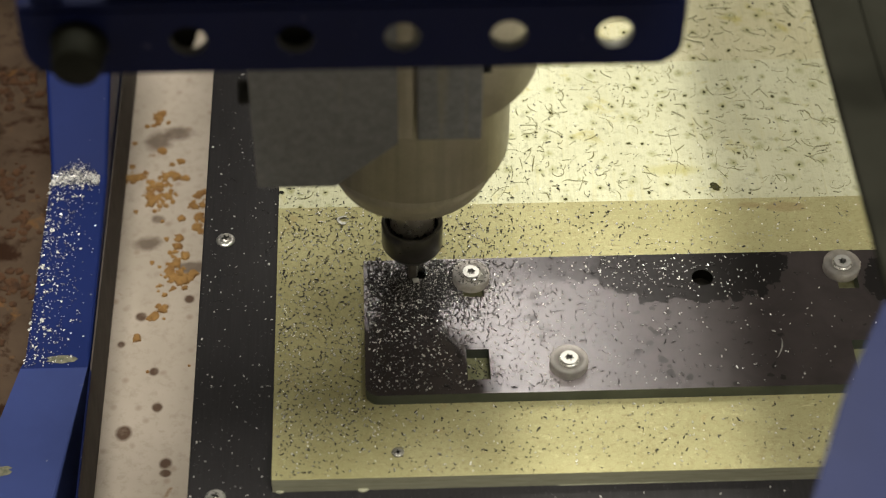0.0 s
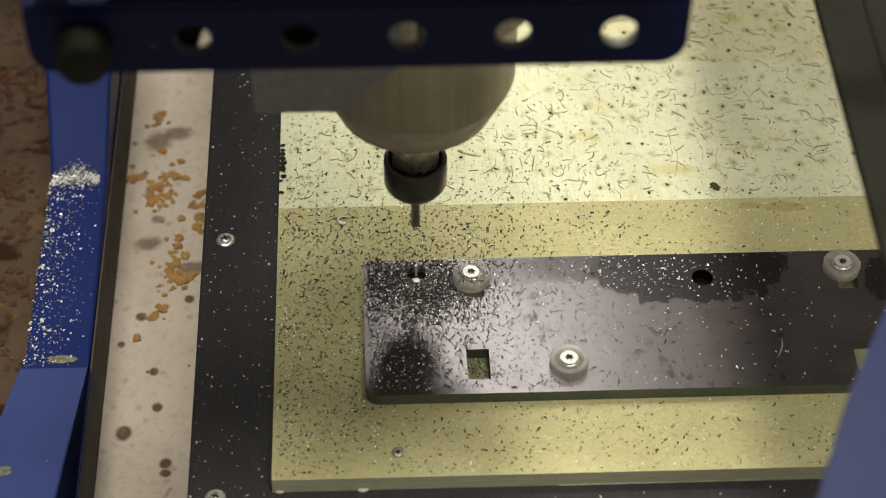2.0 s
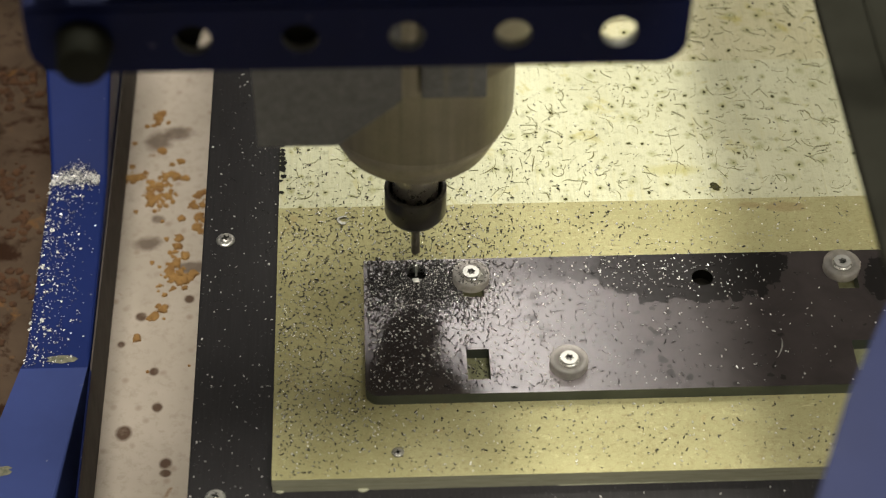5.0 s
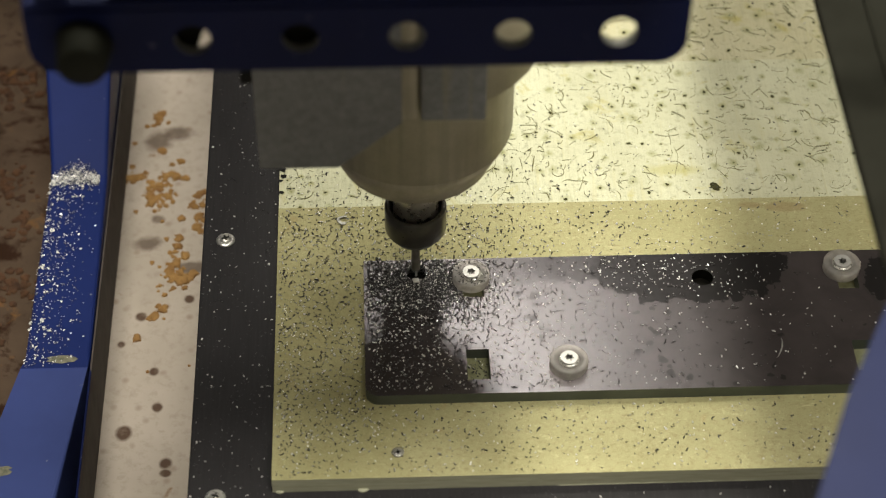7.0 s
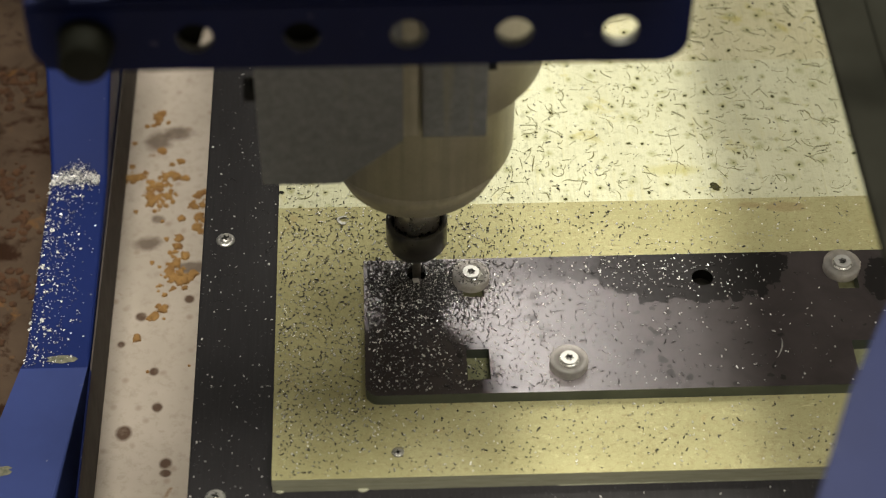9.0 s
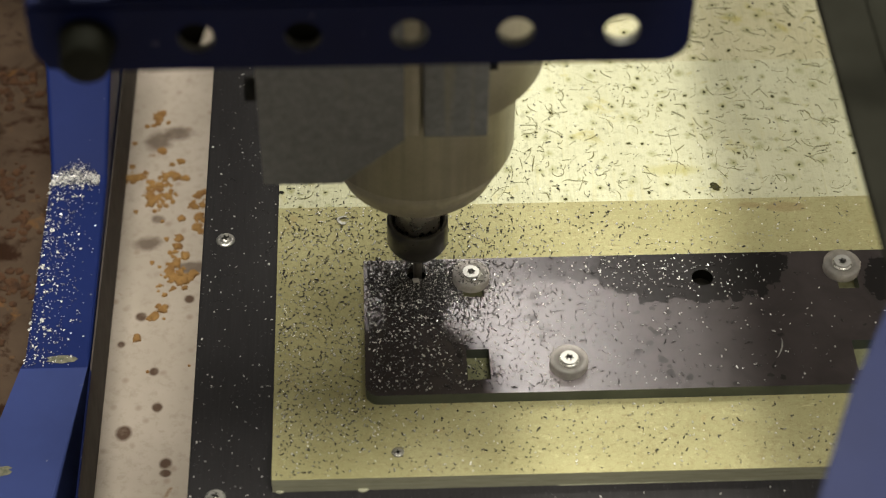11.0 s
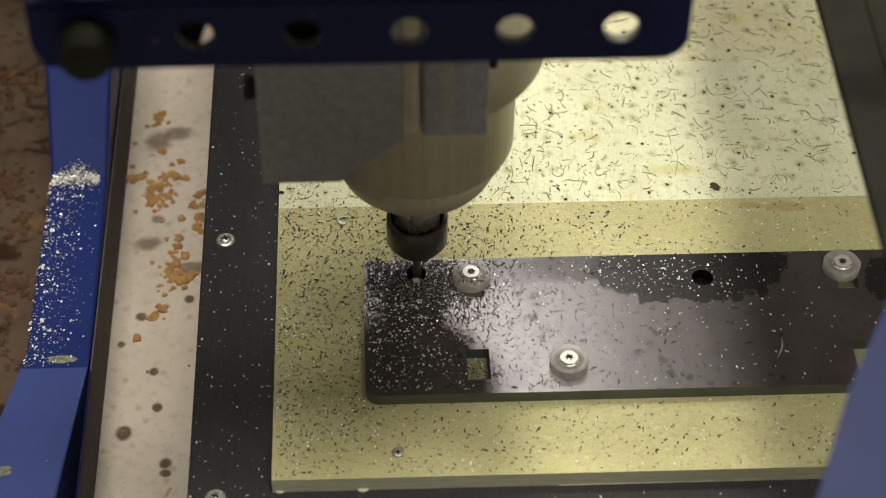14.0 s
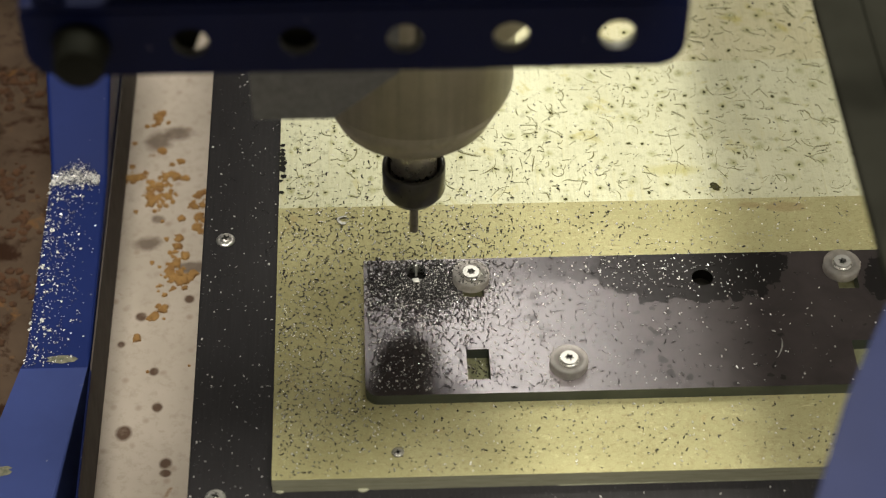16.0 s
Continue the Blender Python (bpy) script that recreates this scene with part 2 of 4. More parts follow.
def grey_casting():
    """Grey anodised plate with mottling and faint oily runs."""
    m = Mat("grey_anodised_aluminium", rough=0.5, metal=0.15, spec=0.4)
    c = m.mix(m.ramp(m.noise(260, 5, 0.7), 0.3, 0.7), (0.175, 0.180, 0.188), (0.265, 0.270, 0.280))
    c = m.mix(m.math("MULTIPLY", m.ramp(m.noise(800, 4, 0.7), 0.48, 0.66), 0.5), c, (0.14, 0.14, 0.135))
    runs = m.ramp(m.noise(95, 3, 0.5, 0.3, (1, 1, 0.05)), 0.64, 0.72)
    c = m.mix(m.math("MULTIPLY", runs, 0.35), c, (0.34, 0.31, 0.17))
    m.colour(c)
    m.rough(m.noise(160, 3), 0.42, 0.6)
    m.bump(m.noise(1100, 2), 0.12, 0.0002)
    return m.m


def spindle_casting():
    """Turned aluminium with a dull film, fine turning lines and oily runs."""
    m = Mat("spindle_housing_aluminium", rough=0.42, metal=0.25, spec=0.5)
    c = m.mix(m.ramp(m.noise(70, 4), 0.3, 0.7), (0.41, 0.375, 0.285), (0.52, 0.48, 0.38))
    runs = m.ramp(m.noise(150, 4, 0.6, 0.2, (1, 1, 0.04)), 0.50, 0.66)
    c = m.mix(m.math("MULTIPLY", runs, 0.45), c, (0.27, 0.24, 0.17))
    c = m.mix(m.math("MULTIPLY", m.ramp(m.noise(700, 4, 0.7), 0.5, 0.68), 0.3), c, (0.28, 0.255, 0.19))
    m.colour(c)
    m.rough(m.noise(160, 3), 0.34, 0.52)
    m.bump(m.noise(600, 2, 0.5, 0.0, (0.02, 0.02, 2)), 0.06, 0.0002)
    return m.m


M_MDF, M_SKIM, M_CUT = mdf_rough(), mdf_skimmed(), mdf_cut()
M_SKIM_TAN = mdf_skimmed("mdf_second_skim", (0.49, 0.465, 0.31), (0.56, 0.54, 0.385))
M_BLACK, M_PLATE = black_board(), dark_plate()
# Green-grey tone puts the MDF's reflection on the edge into colour.
M_PLATE_EDGE = plain("sawn_plate_edge", (0.080, 0.095, 0.082), (0.12, 0.135, 0.115), 0.5, 0.3)
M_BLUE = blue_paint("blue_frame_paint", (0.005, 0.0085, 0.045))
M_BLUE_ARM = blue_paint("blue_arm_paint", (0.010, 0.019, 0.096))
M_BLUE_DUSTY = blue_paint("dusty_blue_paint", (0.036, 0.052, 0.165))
M_TRAY, M_BROWN = steel_sheet(), shaded_rusty_sheet()
M_GREY = grey_casting()
M_SPINDLE = spindle_casting()
M_STEEL = plain("ground_steel", (0.50, 0.47, 0.43), (0.62, 0.59, 0.54), 0.28, 0.75, 200)
M_NUT = plain("blackened_steel", (0.060, 0.057, 0.053), (0.095, 0.090, 0.084), 0.3, 0.4, 150)
M_CARBIDE = plain("carbide", (0.22, 0.205, 0.175), (0.32, 0.30, 0.265), 0.3, 0.45, 300)
M_ZINC = plain("zinc_plated_steel", (0.62, 0.61, 0.58), (0.78, 0.77, 0.74), 0.28, 0.85, 300)
# Near-black: paints the shade in recesses and bores, also colours charred nicks.
M_SOCKET = plain("recess_shade_and_char", (0.012, 0.012, 0.011), (0.025, 0.025, 0.023), 0.8, spec=0.08)
M_OXIDE = plain("black_oxide_steel", (0.008, 0.008, 0.008), (0.014, 0.014, 0.013), 0.6, spec=0.15)
M_RUBBER = plain("olive_rubber", (0.010, 0.011, 0.008), (0.018, 0.019, 0.013), 0.7, spec=0.2)
M_RAIL = plain("dark_rail_coating", (0.010, 0.010, 0.0075), (0.016, 0.016, 0.0125), 0.9, 0.0, 30, spec=0.05)
M_ACRYL = acrylic()
# A share of chips is pale: glints are painted in, not mirrored.
M_CHIP_DARK = chip_material("dark_swarf", (0.035, 0.033, 0.035), (0.70, 0.69, 0.67), 0.87, 0.35)
M_CHIP_GLINT = chip_material("glint_swarf", (0.35, 0.35, 0.35), (0.95, 0.94, 0.92), 0.35, 0.45)
M_SLOT = plain("burnt_groove", (0.10, 0.095, 0.042), (0.22, 0.205, 0.105), 0.9, 0, 300, spec=0.05)
M_PIT = plain("burnt_pit", (0.035, 0.034, 0.014), (0.075, 0.072, 0.035), 0.9, 0, 300, spec=0.05)
M_HALO = plain("greenish_scorch_stain", (0.36, 0.36, 0.19), (0.47, 0.47, 0.30), 0.9, 0, 200, spec=0.1)
M_RUST = plain("rust_flakes", (0.20, 0.098, 0.03), (0.37, 0.215, 0.07), 0.85, 0, 140)
M_BORE = plain("freshly_cut_steel", (0.42, 0.42, 0.42), (0.55, 0.55, 0.54), 0.22, 0.95, 500)
M_BRIGHT = plain("bright_zinc", (0.34, 0.335, 0.325), (0.47, 0.465, 0.45), 0.45, 0.3, 400)
# Near-black tone that paints the shade deep in the bores.
M_DEEP = plain("hole_depth_shade", (0.004, 0.004, 0.003), (0.008, 0.007, 0.006), 0.95, 0.0, 300, spec=0.03)
# Pale tone puts the light on the flange's hole walls into colour.
M_HOLE = plain("lit_hole_edge", (0.12, 0.12, 0.11), (0.18, 0.18, 0.165), 0.6, 0.1, 200)
M_BLUE_BRACE = blue_paint("dull_blue_paint", (0.011, 0.015, 0.050))
M_LINER = plain("dull_brown_steel", (0.050, 0.042, 0.040), (0.085, 0.072, 0.066), 0.7, 0.1, 60, spec=0.2)
# White, hardly metallic tone: the glint of the metal is in its colour.
M_WHITE_METAL = plain("metal_with_glint_tone", (0.82, 0.81, 0.79), (0.92, 0.91, 0.89), 0.3, 0.2, 600)
M_ARM_DUST = chip_material("arm_metal_dust", (0.20, 0.20, 0.22), (0.85, 0.84, 0.83), 0.45, 0.5)
# Darker copy of the rust for flakes on the shaded left.
M_RUST_SHADED = plain("shaded_rust", (0.035, 0.016, 0.008), (0.10, 0.045, 0.018), 0.9, 0, 140)
# Darkened MDF tone that carries the shade inside the plate's slots.
M_SLOT_SHADE = plain("shaded_slot_mdf", (0.12, 0.125, 0.065), (0.21, 0.21, 0.115), 0.9, 0, 300)
M_GRIME = plain("olive_grime", (0.08, 0.085, 0.055), (0.22, 0.21, 0.15), 0.8, 0, 500)
M_WALL = plain("workshop_wall", (0.36, 0.34, 0.31), (0.44, 0.42, 0.385), 0.9, 0, 4)
M_FLOOR = plain("workshop_concrete", (0.16, 0.155, 0.15), (0.24, 0.235, 0.225), 0.8, 0, 5)


# ------------------------------------------------------------------ mesh helpers
def finish(name, bm, material, parent=None, label=""):
    me = bpy.data.meshes.new(name)
    bmesh.ops.recalc_face_normals(bm, faces=bm.faces)
    bm.to_mesh(me)
    bm.free()
    for m in (material if isinstance(material, (list, tuple)) else [material]):
        me.materials.append(m)
    ob = new(name, me)
    if parent:
        ob.parent = parent
    if label:
        tagged(ob, label)
    return ob


def part(name, bm, material, parent, label=""):
    return finish(name, bm, material, parent, label)


def smooth(bm, limit=35):
    for f in bm.faces:
        f.smooth = True
    for e in bm.edges:
        e.smooth = len(e.link_faces) == 2 and e.calc_face_angle(0) < radians(limit)
    return bm


def box(x0, x1, y0, y1, z0, z1, bevel=0.0, segs=2):
    bm = bmesh.new()
    bmesh.ops.create_cube(bm, size=1)
    for v in bm.verts:
        v.co = ((x0 + x1) / 2 + v.co.x * (x1 - x0), (y0 + y1) / 2 + v.co.y * (y1 - y0), (z0 + z1) / 2 + v.co.z * (z1 - z0))
    if bevel:
        bmesh.ops.bevel(bm, geom=list(bm.edges), offset=bevel, segments=segs, affect="EDGES", profile=0.5)
    return bm


def lathe(profile, n=64, centre=(0, 0, 0), caps=True):
    """A solid of revolution about z; profile: (r, z) from bottom to top."""
    bm = bmesh.new()
    rings = []
    for r, z in profile:
        if r < 1e-6:
            rings.append([bm.verts.new((centre[0], centre[1], centre[2] + z))])
        else:
            rings.append([bm.verts.new((centre[0] + r * math.cos(2 * math.pi * i / n), centre[1] + r * math.sin(2 * math.pi * i / n), centre[2] + z)) for i in range(n)])
    for a, b in zip(rings, rings[1:]):
        for i in range(n):
            j = (i + 1) % n
            if len(a) == 1 and len(b) == 1:
                continue
            if len(a) == 1:
                bm.faces.new((a[0], b[j], b[i]))
            elif len(b) == 1:
                bm.faces.new((a[i], a[j], b[0]))
            else:
                bm.faces.new((a[i], a[j], b[j], b[i]))
    for ring in (rings[0], rings[-1]):
        if len(ring) > 1 and caps:
            bm.faces.new(ring)
    return smooth(bm, 17)


def sheet(outline, holes, z0, z1, axis="z", hole_slot=1):
    """A flat plate with an outline and holes cut through, between z0 and z1.
    axis 'y' stands it upright: outline in (x, z), thickness along y."""
    bm = bmesh.new()
    edges, loops = [], []
    for loop in [outline, *holes]:
        vs = [bm.verts.new((x, y, z1)) for x, y in loop]
        loops.append(vs)
        edges += [bm.edges.new((a, b)) for a, b in zip(vs, vs[1:] + vs[:1])]
    bmesh.ops.triangle_fill(bm, use_beauty=True, use_dissolve=False, edges=edges, normal=(0, 0, 1))
    top = list(bm.faces)
    low = {v: bm.verts.new((v.co.x, v.co.y, z0)) for v in list(bm.verts)}
    for f in top:
        bm.faces.new([low[v] for v in reversed(f.verts)])
    for k, vs in enumerate(loops):
        for a, b in zip(vs, vs[1:] + vs[:1]):
            f = bm.faces.new((a, b, low[b], low[a]))
            f.material_index = hole_slot if k else 1
    if axis == "y":
        for v in bm.verts:
            v.co = (v.co.x, v.co.z, v.co.y)
    return bm


def circle(x, y, r, n=32):
    return [(x + r * math.cos(2 * math.pi * i / n), y + r * math.sin(2 * math.pi * i / n)) for i in range(n)]


def rect(x0, x1, y0, y1):
    return [(x0, y0), (x1, y0), (x1, y1), (x0, y1)]


def rounded(x0, x1, y0, y1, radii, n=8):
    """Corners in order: low-left, low-right, top-right, top-left."""
    out = []
    for (cx, cy, a0), r in zip(((x0, y0, 180), (x1, y0, 270), (x1, y1, 0), (x0, y1, 90)), radii):
        ox, oy = (r if cx == x0 else -r), (r if cy == y0 else -r)
        if r == 0:
            out.append((cx, cy))
            continue
        for i in range(n + 1):
            a = radians(a0 + 90 * i / n)
            out.append((cx + ox + r * math.cos(a), cy + oy + r * math.sin(a)))
    return out


def empty(name, x, y, z, label, category, group="", kind=""):
    return tagged(pose_at(new(name), x, y, z), label, category, group, kind)


def pose_at(ob, x, y, z, rz=0.0):
    ob.matrix_world = pose(x, y, z, 0, 0, rz)
    return ob


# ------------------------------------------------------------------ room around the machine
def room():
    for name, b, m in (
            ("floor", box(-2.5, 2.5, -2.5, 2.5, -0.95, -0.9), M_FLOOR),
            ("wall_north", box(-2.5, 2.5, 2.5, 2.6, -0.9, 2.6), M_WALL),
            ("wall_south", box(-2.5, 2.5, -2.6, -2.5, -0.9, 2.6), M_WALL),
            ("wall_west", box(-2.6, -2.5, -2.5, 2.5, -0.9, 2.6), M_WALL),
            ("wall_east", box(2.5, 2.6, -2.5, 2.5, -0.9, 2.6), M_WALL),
            # Dark upright panel out of view, added to shade the left tray.
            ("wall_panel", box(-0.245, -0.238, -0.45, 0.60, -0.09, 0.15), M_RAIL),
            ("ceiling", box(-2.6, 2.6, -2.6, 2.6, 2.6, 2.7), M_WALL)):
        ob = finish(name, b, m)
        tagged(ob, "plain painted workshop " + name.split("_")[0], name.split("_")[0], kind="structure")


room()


# ------------------------------------------------------------------ table of the machine
def machine_table():
    tray = finish("chip_tray", box(-0.42, 0.45, -0.45, 0.60, -0.092, -0.09), M_TRAY)
    tagged(tray, "pale metal chip tray with rust spots under the table", "tray", kind="structure")
    # Thin sheet over the tray whose brown tone paints the shade there.
    rusty = finish("shaded_tray_panel", box(-0.41, -0.1856, -0.44, 0.59, -0.0899, -0.0894), M_BROWN)
    tagged(rusty, "rust-stained panel browned for the shade on the tray beside the blue arm", "panel", kind="structure")
    stand = empty("machine_stand", 0, 0.07, -0.9, "dark steel stand carrying the milling machine", "stand")
    part("stand_top", box(-0.52, 0.45, -0.50, 0.53, 0.78, 0.8078, 0.004), M_RAIL, stand)
    for x in (-0.50, 0.37):
        for y in (-0.48, 0.45):
            part("leg", box(x, x + 0.06, y, y + 0.06, 0, 0.7798, 0.004), M_RAIL, stand)
    base = finish("table_board", box(-0.0984, 0.40, -0.30, 0.45, -0.030, -0.0085, 0.0008, 1), M_BLACK)
    tagged(base, "black film-faced board under the MDF sheet", "board", kind="structure")
    leg = finish("table_frame", box(-0.060, 0.38, -0.28, 0.43, -0.0898, -0.0305, 0.002, 1), M_RAIL)
    tagged(leg, "dark steel frame carrying the black table board", "frame", kind="structure")


machine_table()


def spoil_board():
    board = empty("mdf_board", 0, 0, -0.0084, "worn MDF sheet with pale skimmed rear area", "board")
    # front strip keeps the outer skin; the rear is milled 0.8 mm lower
    part("outer_skin_area", sheet([(-0.0630, -0.1078), (0.36, -0.1085), (0.36, 0.048), (-0.0630, 0.048)], [], 0, 0.0084), [M_MDF, M_CUT], board, "tan MDF with its outer skin")
    part("skimmed_area", sheet([(-0.0630, 0.0482), (0.36, 0.0482), (0.36, 0.1460), (-0.0630, 0.1460)], [], 0, 0.0076), [M_SKIM, M_CUT], board, "pale skimmed MDF core")
    part("second_skim_area", sheet([(-0.0630, 0.1462), (0.36, 0.1462), (0.36, 0.42), (-0.0630, 0.42)], [], 0, 0.00735), [M_SKIM_TAN, M_CUT], board, "tan skimmed MDF core")
    part("lower_lip", box(0.056, 0.36, -0.1082, -0.1052, -0.004, 0.0003), M_CUT, board)
    for x, w in ((-0.060, 0.0025), (-0.0255, 0.003)):
        part("burr", lathe([(0, -0.0022), (w * 0.7, -0.0018), (w, 0), (w, 0.001)], 14, (x, -0.1062, 0)), M_CUT, board)
    return board


spoil_board()


# ------------------------------------------------------------------ workpiece
PLATE_TOP = 0.0062


def workpiece():
    holes = [circle(0, 0, 0.0047, 40), circle(0.1282, -0.0068, 0.0048, 40),
             rect(0.0202, 0.0300, -0.0622, -0.0454), rect(0.1885, 0.1983, -0.0622, -0.0454),
             rect(0.0202, 0.0295, -0.0152, 0.0010), rect(0.1885, 0.1978, -0.0152, 0.0010)]
    outline = rounded(-0.0237, 0.34, -0.0698, 0.0078, (0.006, 0.0, 0, 0.0008))
    ob = finish("workpiece_plate", sheet(outline, holes, 0.0001, PLATE_TOP), [M_PLATE, M_PLATE_EDGE])
    tagged(ob, "dark oily metal plate with slots being milled, screwed on the MDF", "metal plate")
    bm = lathe([(0.00462, 0.0003), (0.00462, 0.0056), (0.0052, 0.0063), (0.0049, 0.00632)], 40, caps=False)
    part("bore_wall", bm, M_BORE, ob, "freshly cut bore wall")
    # Wall of the older bore, coloured black for the shade inside it.
    old = lathe([(0.00472, 0.0004), (0.00472, 0.0060)], 40, (0.1282, -0.0068, 0), caps=False)
    part("bore_wall", old, M_DEEP, ob, "wall of an older bore, blackened for the shade inside")
    return ob


workpiece()


def star(r0, r1, n=6):
    return [((r1 if i % 2 else r0) * math.cos(math.pi * i / n + 0.2), (r1 if i % 2 else r0) * math.sin(math.pi * i / n + 0.2)) for i in range(2 * n)]


def clamp_washer():
    """Acrylic spacer disc with a Torx screw through it."""
    w = empty("clamp_washer", 0, 0, PLATE_TOP, "clear acrylic clamping washer with Torx screw on the plate", "washer", "clamp washers")
    part("disc", lathe([(0.0030, 0), (0.0080, 0), (0.0083, 0.0006), (0.0083, 0.0043), (0.0079, 0.0047), (0.0058, 0.0047), (0.0054, 0.0040), (0.0030, 0.0040), (0.0030, 0)], 48, caps=False),
         M_ACRYL, w)
    screw = part("screw", sheet(circle(0, 0, 0.0037, 28), [star(0.0021, 0.0014)], 0.0040, 0.0058), M_BRIGHT, w, "zinc-plated Torx screw head")
    part("torx_socket", lathe([(0, 0.0041), (0.0024, 0.0041), (0.0024, 0.0046), (0, 0.0046)], 18), M_SOCKET, screw, "dark disc for the shade in the star-shaped recess")
    part("flange", lathe([(0.0030, 0.0040), (0.0044, 0.0040), (0.0045, 0.0043), (0.0039, 0.0046), (0.0030, 0.0046), (0.0030, 0.0040)], 32, caps=False), M_ZINC, screw)
    part("shank", lathe([(0, -0.006), (0.0018, -0.006), (0.0018, 0.0046), (0, 0.0046)], 16), M_ZINC, screw)
    return w


WASHERS = [(0.0242, -0.0051), (0.0638, -0.0558), (0.1912, -0.0038)]
first = clamp_washer()
pose_at(first, *WASHERS[0], PLATE_TOP)
for (x, y), turn in zip(WASHERS[1:], (35, 80)):
    copy_thing(first, pose(x, y, PLATE_TOP, 0, 0, turn))


def board_screw(x, y, z, turn):
    s = empty("board_screw", x, y, z, "zinc-plated cross-head screw in the black board", "screw", "board screws")
    part("washer_head", lathe([(0.0020, 0), (0.0043, 0), (0.0044, 0.0005), (0.0040, 0.0011), (0.0026, 0.0013), (0.0020, 0.0010)], 32), M_ZINC, s)
    part("head", lathe([(0, 0.0002), (0.0026, 0.0002), (0.0027, 0.0012), (0.0018, 0.0020), (0, 0.0022)], 24), M_ZINC, s)
    # Dark bars on the head paint the shade of the cross recess.
    bm = box(-0.0017, 0.0017, -0.00042, 0.00042, 0.0017, 0.00240)
    bm2 = box(-0.00042, 0.00042, -0.0017, 0.0017, 0.0017, 0.00241)
    part("cross_recess", bm, M_SOCKET, s)
    part("cross_recess", bm2, M_SOCKET, s)
    s.matrix_world = pose(x, y, z, 0, 0, turn)


board_screw(-0.0878, 0.0359, -0.0085, 20)
board_screw(-0.0866, -0.1102, -0.0085, 65)


# ------------------------------------------------------------------ blue side arm of the machine frame
def side_arm():
    arm = empty("side_arm", 0, 0, 0, "blue painted bent steel arm dusted with metal swarf", "frame arm")
    bm = bmesh.new()
    # section at each station: (left x, right x, y, top z, bottom z)
    stations = [(-0.1990, -0.1535, 0.30, 0.028, -0.0895), (-0.1815, -0.1529, 0.119, -0.040, -0.0895), (-0.1812, -0.1527, 0.113, -0.0415, -0.0895),
                (-0.1835, -0.1530, 0.003, -0.0498, -0.0895), (-0.1848, -0.1536, -0.004, -0.0500, -0.0895), (-0.2005, -0.1620, -0.076, -0.0520, -0.0895),
                (-0.2230, -0.1800, -0.17, -0.0560, -0.0895)]
    rings = []
    for x0, x1, y, zt, zb in stations:
        rings.append([bm.verts.new(p) for p in ((x0, y, zb), (x1, y, zb), (x1, y, zt), (x0, y, zt))])
    for a, b in zip(rings, rings[1:]):
        for i in range(4):
            bm.faces.new((a[i], a[(i + 1) % 4], b[(i + 1) % 4], b[i]))
    bm.faces.new(rings[0])
    bm.faces.new(rings[-1])
    bmesh.ops.bevel(bm, geom=[e for e in bm.edges if abs(e.verts[0].co.y - e.verts[1].co.y) > 0.003], offset=0.0022, segments=3, affect="EDGES", profile=0.5)
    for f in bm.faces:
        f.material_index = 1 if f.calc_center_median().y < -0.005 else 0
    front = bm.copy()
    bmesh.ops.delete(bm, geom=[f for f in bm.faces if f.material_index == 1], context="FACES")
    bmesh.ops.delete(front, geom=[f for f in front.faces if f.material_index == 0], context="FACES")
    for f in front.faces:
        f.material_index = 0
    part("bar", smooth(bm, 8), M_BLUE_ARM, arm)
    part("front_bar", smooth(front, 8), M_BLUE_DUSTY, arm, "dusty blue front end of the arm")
    part("dark_liner", box(-0.1525, -0.1517, -0.30, 0.36, -0.0895, -0.0505), M_LINER, arm, "dark steel liner beside the arm")
    part("liner_lip", box(-0.1526, -0.1516, -0.30, -0.006, -0.0504, -0.0497, 0.0002, 1), M_BLUE, arm, "thin blue lip of the liner")
    # Dark strip added on the tray to paint the shade of the gap.
    part("gap_shade_strip", box(-0.1850, -0.1526, -0.30, -0.008, -0.0892, -0.0886), M_RAIL, arm, "dark strip painting the shade between arm and liner")
    for x, y, z, r in ((-0.1665, 0.001, -0.0497, 0.0050), (-0.190, -0.062, -0.0514, 0.0060)):
        rng = np.random.default_rng(int(r * 1e4))
        bm = bmesh.new()
        ring = [bm.verts.new((x + r * 1.5 * rng.uniform(0.7, 1.2) * math.cos(a / 9 * math.pi), y + r * 0.55 * rng.uniform(0.7, 1.2) * math.sin(a / 9 * math.pi), z)) for a in range(18)]
        mid = bm.verts.new((x, y, z + 0.0008))
        for a in range(18):
            bm.faces.new((ring[a], ring[(a + 1) % 18], mid))
        part("grime_patch", smooth(bm), M_GRIME, arm, "pale olive grime patch")
    return arm


side_arm()


